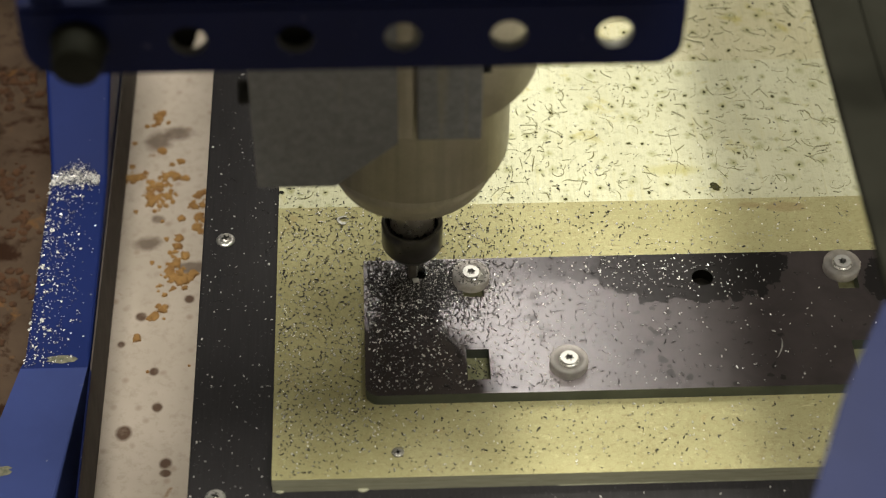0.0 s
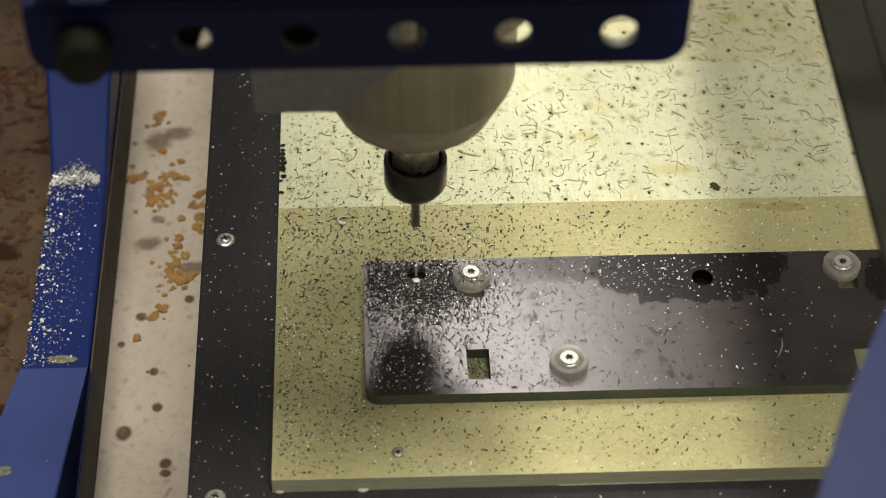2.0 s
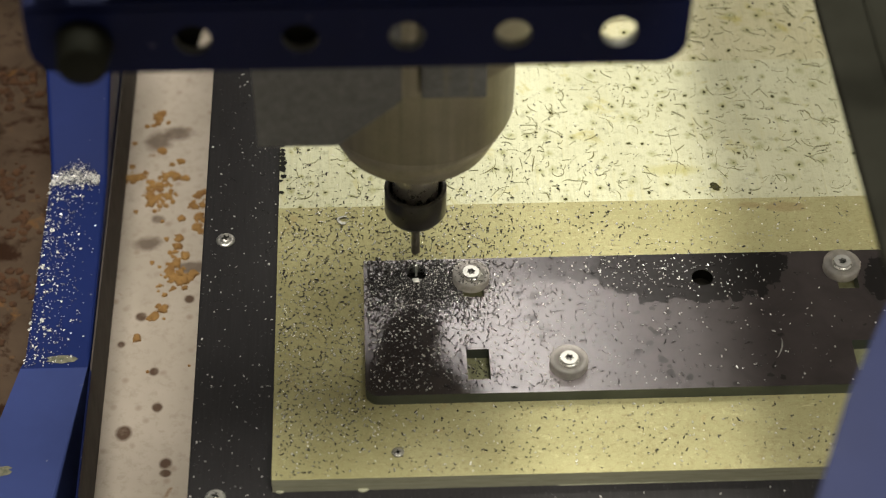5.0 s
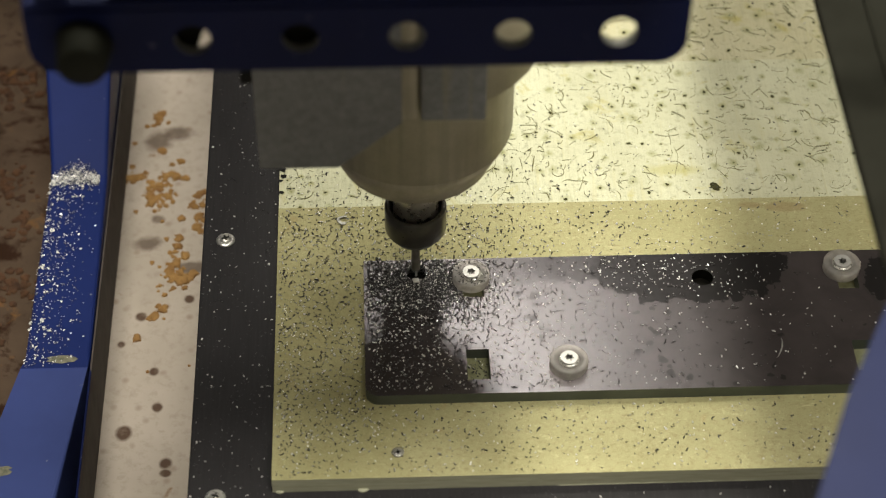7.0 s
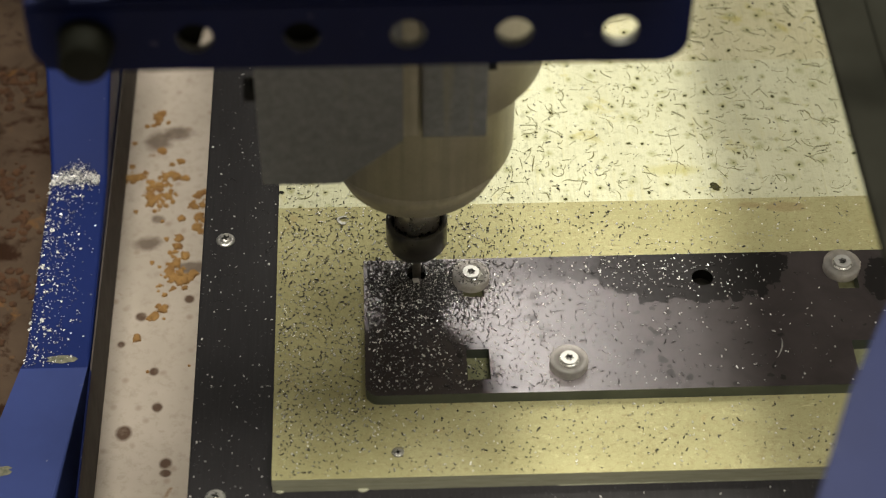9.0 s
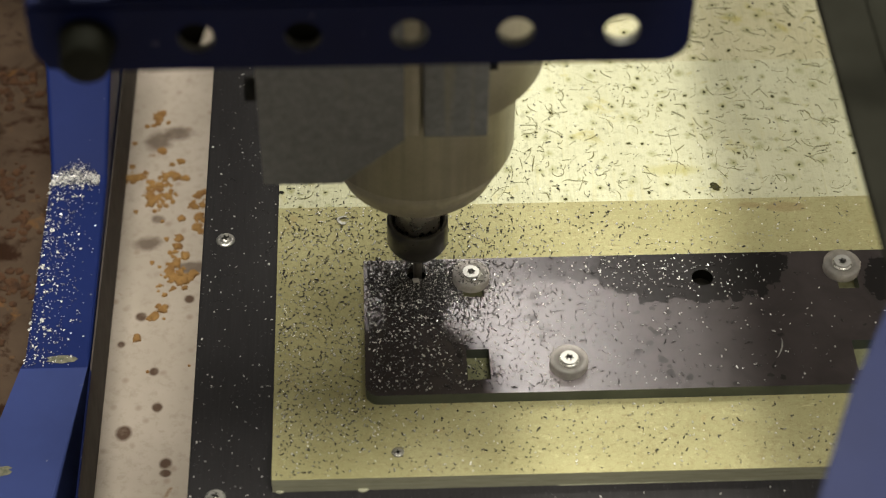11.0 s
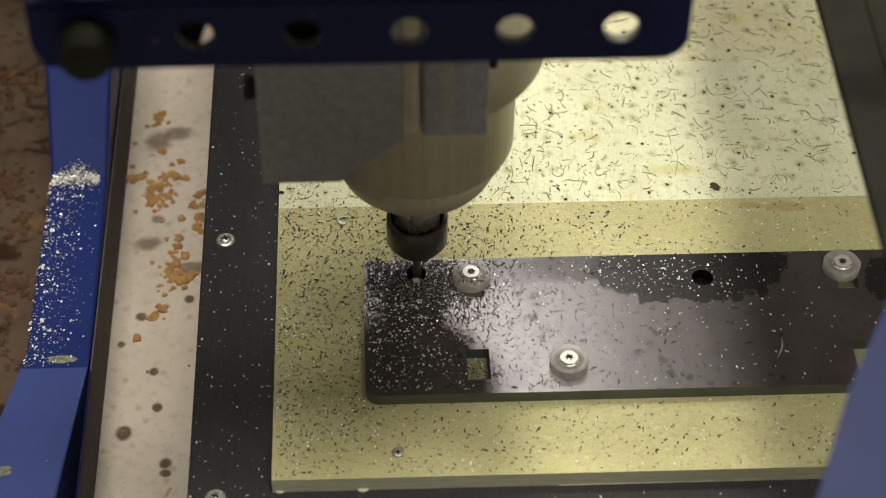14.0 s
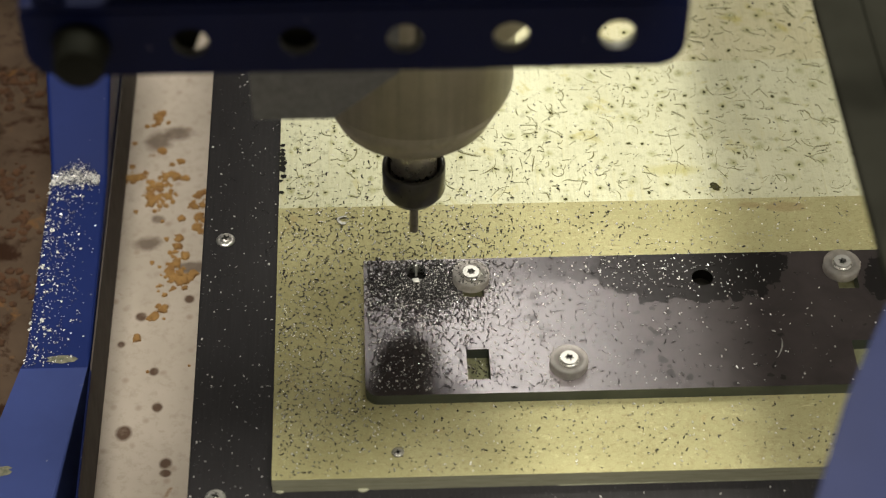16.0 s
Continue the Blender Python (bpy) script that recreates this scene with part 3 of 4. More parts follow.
# ------------------------------------------------------------------ gantry: everything that moves in x and y
def gantry():
    g = empty("gantry", 0, 0, 0, "blue sheet-metal gantry with a row of holes and dark side rail", "gantry")
    hs = [circle(-0.1065 + 0.0334 * i, 0.2502, 0.0058, 36) for i in range(6)]
    front = rounded(-0.1245, 0.0822, 0.2372, 0.2625, (0.011, 0.009, 0, 0), 8)
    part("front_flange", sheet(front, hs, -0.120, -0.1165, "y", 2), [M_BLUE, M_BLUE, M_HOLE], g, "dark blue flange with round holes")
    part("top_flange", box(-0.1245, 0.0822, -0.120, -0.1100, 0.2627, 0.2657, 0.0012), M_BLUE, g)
    foot = lathe([(0, 0), (0.0066, 0), (0.0076, 0.001), (0.0086, 0.011), (0.0090, 0.012), (0, 0.012)], 36)
    bmesh.ops.transform(foot, matrix=pose(-0.1068, -0.1325, 0.2502, -90, 0, 0), verts=foot.verts)
    part("rubber_foot", foot, M_RUBBER, g, "dark olive rubber foot")
    # unseen blocks and plates above the table, added to keep lamps off the left
    part("beam_shade_block", box(-0.50, 0.004, 0.14, 0.95, 0.60, 0.64, 0.003), M_BLUE, g)
    part("upper_shade_block", box(-0.50, 0.004, 0.36, 0.53, 0.6405, 0.70, 0.003), M_BLUE, g)
    # Plates out of view, added to shade the flange and the mount plate.
    part("flange_shade_plate", box(-0.125, 0.078, -0.1430, -0.1140, 0.290, 0.296, 0.001), M_BLUE, g)
    part("mount_shade_plate", box(-0.095, 0.050, -0.1138, -0.062, 0.290, 0.2955, 0.001), M_BLUE, g)
    # Unseen hangers, arms, posts and links, added to carry the shading plates.
    for x in (-0.120, 0.070):
        part("hanger", box(x, x + 0.010, -0.1195, -0.1165, 0.2655, 0.2905, 0.0005, 1), M_BLUE, g)
    part("shade_plate_arm", box(-0.07, -0.05, -0.120, 0.060, 0.2955, 0.303, 0.001), M_BLUE, g)
    part("carriage_arm", box(-0.07, -0.03, 0.110, 0.40, 0.325, 0.359, 0.002), M_BLUE, g)
    part("carriage_post", box(-0.07, -0.03, 0.37, 0.41, 0.358, 0.602, 0.002), M_BLUE, g)
    part("beam_post", box(-0.50, -0.46, 0.40, 0.50, -0.088, 0.602, 0.003), M_BLUE, g)
    part("side_link", box(0.078, 0.192, -0.1165, -0.108, 0.280, 0.2905, 0.001), M_BLUE, g)
    part("side_link", box(0.180, 0.192, -0.1165, -0.108, 0.2044, 0.2802, 0.001), M_BLUE, g)
    part("inner_web", sheet([(-0.123, 0.2315), (-0.0760, 0.2315), (-0.0695, 0.2500), (-0.0695, 0.262), (-0.123, 0.262)], [], -0.112, -0.110, "y"), M_RAIL, g, "dark inner web behind the flange")
    part("inner_web", box(-0.0560, -0.0220, -0.112, -0.110, 0.2320, 0.2622, 0.0005, 1), M_RAIL, g, "dark inner web behind the flange")
    # Unseen plate over the board, added to shade its left side.
    part("carriage_shade_plate", box(-0.075, 0.030, 0.045, 0.118, 0.262, 0.36, 0.002), M_GREY, g)
    # side rail, a channel along y, lengthened out of view to shade the right
    rail = box(0.1415, 0.215, -0.192, 0.2845, 0.200, 0.2045, 0.001)
    part("side_rail", rail, M_RAIL, g, "dark olive steel side rail")
    part("rail_rib", box(0.158, 0.160, -0.19, 0.284, 0.2046, 0.2060, 0.0004, 1), M_RAIL, g)
    part("rail_rib", box(0.186, 0.190, -0.19, 0.284, 0.2046, 0.2066, 0.0006, 1), M_RAIL, g)
    # Unseen block at the rail's end, added to shade the rear right.
    part("rear_shade_block", box(0.1415, 0.28, 0.285, 0.52, 0.200, 0.30, 0.003), M_BLUE, g)
    arm = sheet([(0.1405, -0.194), (0.1205, -0.2294), (0.1000, -0.280), (0.090, -0.32), (0.28, -0.32), (0.28, -0.194)], [], 0.199, 0.203)
    bmesh.ops.bevel(arm, geom=[e for e in arm.edges if len(e.link_faces) == 2 and e.calc_face_angle(0) > 0.5], offset=0.001, segments=2, affect="EDGES")
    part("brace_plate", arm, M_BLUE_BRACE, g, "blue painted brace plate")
    return g


GANTRY = gantry()


# ------------------------------------------------------------------ spindle head: tip of the cutter is its origin
def spindle():
    s = empty("milling_spindle", 0, 0, 0.0407, "round aluminium milling spindle with collet and end mill", "spindle")
    part("housing", lathe([(0.0105, 0.0735), (0.0305, 0.0735), (0.0325, 0.0750), (0.0328, 0.0780), (0.0342, 0.0790), (0.0350, 0.0810), (0.0397, 0.0912), (0.0392, 0.0917), (0.0392, 0.0923), (0.0402, 0.0928), (0.0402, 0.25), (0.0105, 0.25)], 96),
         M_SPINDLE, s, "pale aluminium spindle housing")
    part("clamp_ring", lathe([(0.0404, 0.141), (0.0500, 0.141), (0.0510, 0.142), (0.0510, 0.235), (0.0404, 0.235)], 96), M_SPINDLE, s)
    part("clamp_ear", box(-0.0098, -0.0008, -0.0560, -0.0400, 0.1440, 0.235, 0.0006), M_SPINDLE, s)
    part("clamp_ear", box(0.0006, 0.0246, -0.0570, -0.0400, 0.1443, 0.235, 0.0006), M_GREY, s)
    plate = sheet([(-0.0600, 0.1303), (-0.0306, 0.1303), (-0.0068, 0.1520), (-0.0068, 0.235), (-0.0600, 0.235)], [], -0.0662, -0.0572, "y")
    bmesh.ops.bevel(plate, geom=[e for e in plate.edges if len(e.link_faces) == 2 and e.calc_face_angle(0) > 0.5], offset=0.0005, segments=1, affect="EDGES")
    # Paler side faces paint the highlight along the plate's edges.
    part("mount_plate", plate, [M_GREY, M_SPINDLE], s, "grey anodised chamfered mount plate")
    part("z_slide", box(-0.055, 0.045, 0.0395, 0.0448, 0.16, 0.42, 0.001), M_GREY, s)
    bolt = lathe([(0, 0), (0.0045, 0), (0.0045, 0.004), (0, 0.004)], 24)
    bmesh.ops.transform(bolt, matrix=pose(-0.0602, -0.062, 0.1755, 0, -90, 0), verts=bolt.verts)
    part("bolt_head", bolt, M_OXIDE, s, "black bolt head")
    bolt = lathe([(0, 0), (0.0035, 0), (0.0035, 0.003), (0, 0.003)], 24)
    bmesh.ops.transform(bolt, matrix=pose(0.0248, -0.052, 0.178, 0, 90, 0), verts=bolt.verts)
    part("bolt_head", bolt, M_OXIDE, s, "black bolt head")
    part("shaft", lathe([(0, 0.032), (0.0098, 0.032), (0.0098, 0.0736), (0, 0.0736)], 48), M_STEEL, s, "bright ground steel shaft")
    part("collet_nut", lathe([(0.0030, 0.0228), (0.0096, 0.0228), (0.0109, 0.0235), (0.0130, 0.0268), (0.0134, 0.0277), (0.0134, 0.0405), (0.0130, 0.0411), (0.0116, 0.0411), (0.0112, 0.0400), (0.0112, 0.0360), (0.0099, 0.0350)], 72),
         M_NUT, s, "blackened steel collet nut")
    part("collet", lathe([(0.0021, 0.0222), (0.0052, 0.0222), (0.0058, 0.0236), (0.0021, 0.0240)], 40), M_CARBIDE, s)
    part("end_mill", end_mill(), M_CARBIDE, s, "slim four-millimetre carbide end mill")
    return s


def end_mill():
    """A two-flute cutter: a twisted lens section below a round shank."""
    bm = bmesh.new()
    n, rings = 20, []
    for k in range(33):
        z = 0.026 * k / 32
        cut = max(0.0, min(1.0, (0.013 - z) / 0.003))
        ring = []
        for i in range(n):
            a = 2 * math.pi * i / n
            r = 0.00200 * (1 - 0.05 * cut * abs(math.sin(a)) ** 1.5)
            b = a + z * 520
            ring.append(bm.verts.new((r * math.cos(b), r * math.sin(b), z)))
        rings.append(ring)
    for a, b in zip(rings, rings[1:]):
        for i in range(n):
            bm.faces.new((a[i], a[(i + 1) % n], b[(i + 1) % n], b[i]))
    bm.faces.new(rings[0])
    bm.faces.new(rings[-1])
    return smooth(bm, 50)


SPINDLE = spindle()


# ------------------------------------------------------------------ swarf, grooves and small debris
def slivers(name, spots, material, label, category, lengths=(0.0005, 0.0017), width=0.00012):
    """Many small curled chips, one mesh; spots: rows of x, y, z."""
    rng = np.random.default_rng(len(spots))
    verts, faces = [], []
    for x, y, z in spots:
        ln, a = rng.uniform(*lengths) * rng.choice((0.6, 0.8, 1.0, 1.3)), rng.uniform(0, 2 * math.pi)
        w = width * rng.uniform(0.6, 1.6)
        lift, curl, roll = rng.uniform(0.1, 0.6) * ln, rng.uniform(-0.9, 0.9), rng.uniform(-0.9, 0.9)
        k = len(verts)
        for t in (-0.5, 0.0, 0.5):
            d = a + curl * t
            px, py = x + ln * t * math.cos(d), y + ln * t * math.sin(d)
            h = z + w * 0.75 + (lift * (t + 0.5) * 0.6 if t > -0.4 else 0)
            nx, ny = -math.sin(d) * w, math.cos(d) * w
            verts += [(px + nx, py + ny, h + roll * w * 0.7), (px - nx, py - ny, h - roll * w * 0.7), (px, py, h + w * 0.8)]
        for s in (0, 3):
            b = k + s
            faces += [(b, b + 3, b + 5, b + 2), (b + 2, b + 5, b + 4, b + 1), (b + 1, b + 4, b + 3, b)]
        faces += [(k, k + 2, k + 1), (k + 6, k + 7, k + 8)]
    me = bpy.data.meshes.new(name)
    me.from_pydata(verts, [], faces)
    me.materials.append(material)
    return tagged(new(name, me), label, category, kind="stuff")


def scatter():
    rng = np.random.default_rng(5)
    plate_z, mdf_z, skim_z, black_z = PLATE_TOP + 0.0001, 0.0001, -0.0007, -0.0084

    def on_hole(x, y):
        return math.hypot(x, y) < 0.0052 or 0.0200 < x < 0.0302 and (-0.0624 < y < -0.0452 or -0.0154 < y) or 0.1883 < x < 0.1985 and (-0.0624 < y < -0.0452 or -0.0154 < y) \
            or math.hypot(x - 0.1282, y + 0.0068) < 0.0052

    def in_plate(x, y):
        return -0.0242 < x < 0.33 and -0.0703 < y < 0.0082

    dark, bright = [], []
    # thick carpet round the fresh bore
    while len(dark) < 4700:
        r = abs(rng.normal(0, 0.018))
        a = rng.uniform(0, 2 * math.pi)
        x, y = 0.002 + r * math.cos(a), -0.008 + r * math.sin(a) * 0.75
        if in_plate(x, y) and not on_hole(x, y) and x > -0.0232 and y < 0.0074:
            (dark if rng.random() < 0.90 else bright).append((x, y, plate_z))
    # thinning out along the plate
    for _ in range(3000):
        x, y = -0.022 + rng.exponential(0.060), rng.uniform(-0.068, 0.007)
        if x < 0.25 and in_plate(x, y) and not on_hole(x, y):
            (dark if rng.random() < 0.78 else bright).append((x, y, plate_z))
    for _ in range(170):
        x, y = rng.normal(0.108, 0.020), rng.normal(-0.004, 0.007)
        if in_plate(x, y) and not on_hole(x, y) and y < 0.007:
            bright.append((x, y, plate_z))
    # on the first washer, in its slots
    for _ in range(110):
        r, a = 0.0078 * math.sqrt(rng.random()), rng.uniform(0, 2 * math.pi)
        if r > 0.0040:
            dark.append((0.0242 + r * math.cos(a), -0.0051 + r * math.sin(a), PLATE_TOP + 0.0048))
    for _ in range(60):
        dark.append((rng.uniform(0.0208, 0.0294), rng.uniform(-0.0615, -0.046), mdf_z))
    # on the outer skin of the MDF
    for _ in range(2500):
        x = -0.0615 + rng.exponential(0.075)
        y = rng.uniform(-0.106, 0.0475)
        if x < 0.30 and not in_plate(x, y):
            if y < -0.07 and rng.random() < 0.45:
                continue
            (dark if rng.random() < 0.70 else bright).append((x, y, mdf_z))
    for _ in range(620):
        x = rng.uniform(-0.02, 0.24) * rng.uniform(0.5, 1.0)
        (dark if rng.random() < 0.62 else bright).append((x, rng.uniform(0.0092, 0.0475), mdf_z))
    for _ in range(620):
        (dark if rng.random() < 0.8 else bright).append((rng.uniform(-0.06, 0.23), rng.uniform(-0.1065, -0.0715), mdf_z))
    for _ in range(1150):
        x, y = rng.uniform(-0.062, -0.015), rng.uniform(-0.09, 0.047)
        if not in_plate(x, y):
            (dark if rng.random() < 0.62 else bright).append((x, y, mdf_z))
    for _ in range(420):
        x, y = rng.normal(0.01, 0.03), rng.normal(0.024, 0.010)
        if 0.0085 < y < 0.047 and x > -0.06:
            (dark if rng.random() < 0.9 else bright).append((x, y, mdf_z))
    # on the skimmed area
    for _ in range(1100):
        x, y = -0.061 + rng.exponential(0.11), 0.049 + rng.exponential(0.05)
        if x < 0.33 and y < 0.22:
            (dark if rng.random() < 0.88 else bright).append((x, y, skim_z))
    # on the black border
    for _ in range(470):
        x, y = rng.uniform(-0.0975, -0.0645), rng.uniform(-0.13, 0.17)
        (bright if rng.random() < 0.30 else dark).append((x, y, black_z))
    for _ in range(160):
        x, y = rng.uniform(-0.06, 0.2), rng.uniform(-0.13, -0.110)
        (bright if rng.random() < 0.3 else dark).append((x, y, black_z))
    slivers("dark_swarf", dark, M_CHIP_DARK, "dark milled metal chips strewn over the boards", "swarf", (0.0004, 0.0014), 0.00021)
    slivers("glint_swarf", bright, M_CHIP_GLINT, "metal chips strewn over the boards, pale for their glints", "swarf", (0.0004, 0.0010), 0.00023)
    # swarf on the blue arm
    arm, ys, zs = [], (-0.17, -0.076, 0.003, 0.113, 0.30), (-0.056, -0.052, -0.0498, -0.0415, 0.028)
    big = []
    for k in range(800):
        y = 0.113 - 0.116 * rng.random() ** 1.15
        x = -0.1812 - (0.113 - y) * 0.02 + abs(rng.normal(0, 0.012))
        if x < -0.1555:
            (big if k % 16 == 0 else arm).append((x, y, float(np.interp(y, ys, zs)) + 0.0002))
    for _ in range(1500):
        u = rng.uniform(-1, 1)
        x, y = -0.1682 + 0.0118 * u, 0.1125 + rng.normal(0, 0.0032) * (1 - 0.55 * abs(u)) - 0.0015 * u * u
        arm.append((x, y, float(np.interp(y, ys, zs)) + rng.uniform(0.0001, 0.0010) * (1 - abs(u))))
    slivers("arm_swarf", arm, M_ARM_DUST, "fine bright metal dust heaped and strewn on the blue arm", "swarf", (0.0003, 0.0009), 0.00022)
    slivers("arm_chips", big, M_WHITE_METAL, "larger bright metal chips lying on the blue arm", "swarf", (0.0008, 0.0015), 0.00055)


scatter()


def ribbons():
    """Curved burnt grooves and drill pits left in the skimmed MDF."""
    rng = np.random.default_rng(11)
    z = -0.0008 + 0.00012
    verts, faces, burrs = [], [], []

    def ribbon(pts, w):
        k = len(verts)
        n = len(pts)
        for i, (x, y) in enumerate(pts):
            a, b = pts[max(0, i - 1)], pts[min(n - 1, i + 1)]
            d = math.atan2(b[1] - a[1], b[0] - a[0])
            ww = w * (0.25 + 0.75 * math.sin(math.pi * min(1, (i + 0.4) / (n - 0.2))))
            verts.extend([(x - math.sin(d) * ww, y + math.cos(d) * ww, z), (x + math.sin(d) * ww, y - math.cos(d) * ww, z),
                          (x, y, z + 0.00012)])
        for i in range(n - 1):
            b = k + 3 * i
            faces.extend([(b, b + 3, b + 5, b + 2), (b + 2, b + 5, b + 4, b + 1)])

    for k in range(1050):
        x, y = rng.uniform(-0.058, 0.33), rng.uniform(0.051, 0.22)
        n, step = int(rng.integers(5, 12)), rng.uniform(0.0005, 0.0014)
        d, bend = rng.uniform(-1.9, 1.3), rng.normal(0, 0.20)
        pts = []
        for _ in range(n):
            pts.append((x, y))
            x, y, d = x + step * math.cos(d), y + step * math.sin(d), d + bend + (rng.normal(0, 1.1) if rng.random() < 0.12 else 0)
        if min(q[1] for q in pts) > 0.0488:
            w = rng.uniform(0.00008, 0.00017) if k % 5 else rng.uniform(0.0002, 0.00034)
            ribbon(pts, w)
            if k % 2:
                burrs.append([(px + w * 1.6, py + w * 1.9) for px, py in pts])
    me = bpy.data.meshes.new("burnt_grooves")
    me.from_pydata(verts, [], faces)
    me.materials.append(M_SLOT)
    tagged(new("burnt_grooves", me), "thin curved dark grooves in the skimmed MDF", "groove marks", kind="stuff")
    verts, faces = [], []
    for pts in burrs:
        ribbon(pts, 0.00016)
    me = bpy.data.meshes.new("raised_fibres")
    me.from_pydata([(x, y, h if h < z + 0.00005 else h + 0.00012) for x, y, h in verts], [], faces)
    me.materials.append(M_SKIM)
    tagged(new("raised_fibres", me), "pale fibres raised along the grooves of the MDF", "fibres", kind="stuff")

    def blobs(name, spots, material, zz, label):
        vs, fs = [], []
        for x, y, r in spots:
            k = len(vs)
            n = 12
            for i in range(n):
                a = 2 * math.pi * i / n
                q = r * rng.uniform(0.75, 1.2)
                vs.append((x + q * math.cos(a) * 1.15, y + q * math.sin(a), zz))
            vs.append((x, y, zz + 0.00005))
            fs.extend([(k + i, k + (i + 1) % n, k + n) for i in range(n)])
        m2 = bpy.data.meshes.new(name)
        m2.from_pydata(vs, [], fs)
        m2.materials.append(material)
        tagged(new(name, m2), label, "burn marks", kind="stuff")

    pits = [(rng.uniform(-0.055, 0.33), rng.uniform(0.053, 0.22), rng.uniform(0.0002, 0.0005)) for _ in range(420)]
    pits += [(0.1433, 0.0572, 0.0019), (0.1440, 0.0558, 0.0017), (0.1424, 0.0585, 0.0012)]
    blobs("scorch_rings", [(x + rng.normal(0, 0.0006), y, r * rng.uniform(1.9, 3.4)) for x, y, r in pits if rng.random() < 0.25 and y > 0.0575], M_HALO, -0.0008 + 0.00005, "pale olive scorch rings round drill pits")
    blobs("burnt_nicks", [(-0.0626 + rng.uniform(0, 0.0016), rng.uniform(0.058, 0.092), rng.uniform(0.0006, 0.0016)) for _ in range(18)], M_SOCKET, -0.0008 + 0.0003, "charred nicks along the edge of the MDF")
    blobs("drill_pits", pits, M_PIT, -0.0008 + 0.00022, "small dark drill pits in the skimmed MDF")


ribbons()


def tray_debris():
    rng = np.random.default_rng(21)
    for x, y, r, n in ((-0.1366, 0.2054, 0.0045, 8), (-0.1330, 0.1495, 0.0095, 36), (-0.1217, 0.0876, 0.0085, 24), (-0.1110, 0.1400, 0.006, 12), (-0.1085, 0.1230, 0.007, 12), (-0.1240, 0.0960, 0.006, 10), (-0.1290, 0.1180, 0.018, 7), (-0.1300, 0.1750, 0.020, 6), (-0.1300, 0.0500, 0.020, 5), (-0.1480, 0.1600, 0.006, 6), (-0.219, 0.236, 0.012, 30), (-0.2135, 0.155, 0.012, 36), (-0.2045, 0.126, 0.007, 16), (-0.207, 0.083, 0.010, 30), (-0.212, 0.05, 0.006, 10)):
        vs, fs = [], []
        ground = -0.0893 if x < -0.19 else -0.0899
        for _ in range(int(n * 1.7)):
            px, py = rng.normal(x, r * 0.60), rng.normal(y, r * 0.70)
            q = rng.uniform(0.0007, 0.0030) * rng.choice((0.6, 1.0, 1.0))
            k = len(vs)
            ring = [rng.uniform(0.65, 1.3) for _ in range(9)]
            for scale, lift in ((1.0, 0.0), (0.95, 0.35), (0.55, 0.62)):
                for i in range(9):
                    a = 2 * math.pi * i / 9
                    w = q * ring[i] * scale
                    vs.append((px + w * math.cos(a), py + w * math.sin(a), ground + q * lift * rng.uniform(0.75, 1.15)))
            vs.append((px, py, ground + q * 0.65))
            for b in (k, k + 9):
                fs.extend([(b + i, b + (i + 1) % 9, b + 9 + (i + 1) % 9, b + 9 + i) for i in range(9)])
            fs.extend([(k + 18 + i, k + 18 + (i + 1) % 9, k + 27) for i in range(9)])
        me = bpy.data.meshes.new("rust_flakes")
        me.from_pydata(vs, [], fs)
        me.materials.append(M_RUST_SHADED if x < -0.19 else M_RUST)
        tagged(new("rust_flakes", me), "orange-brown rust flakes lying on the chip tray", "rust flakes", kind="stuff")


tray_debris()


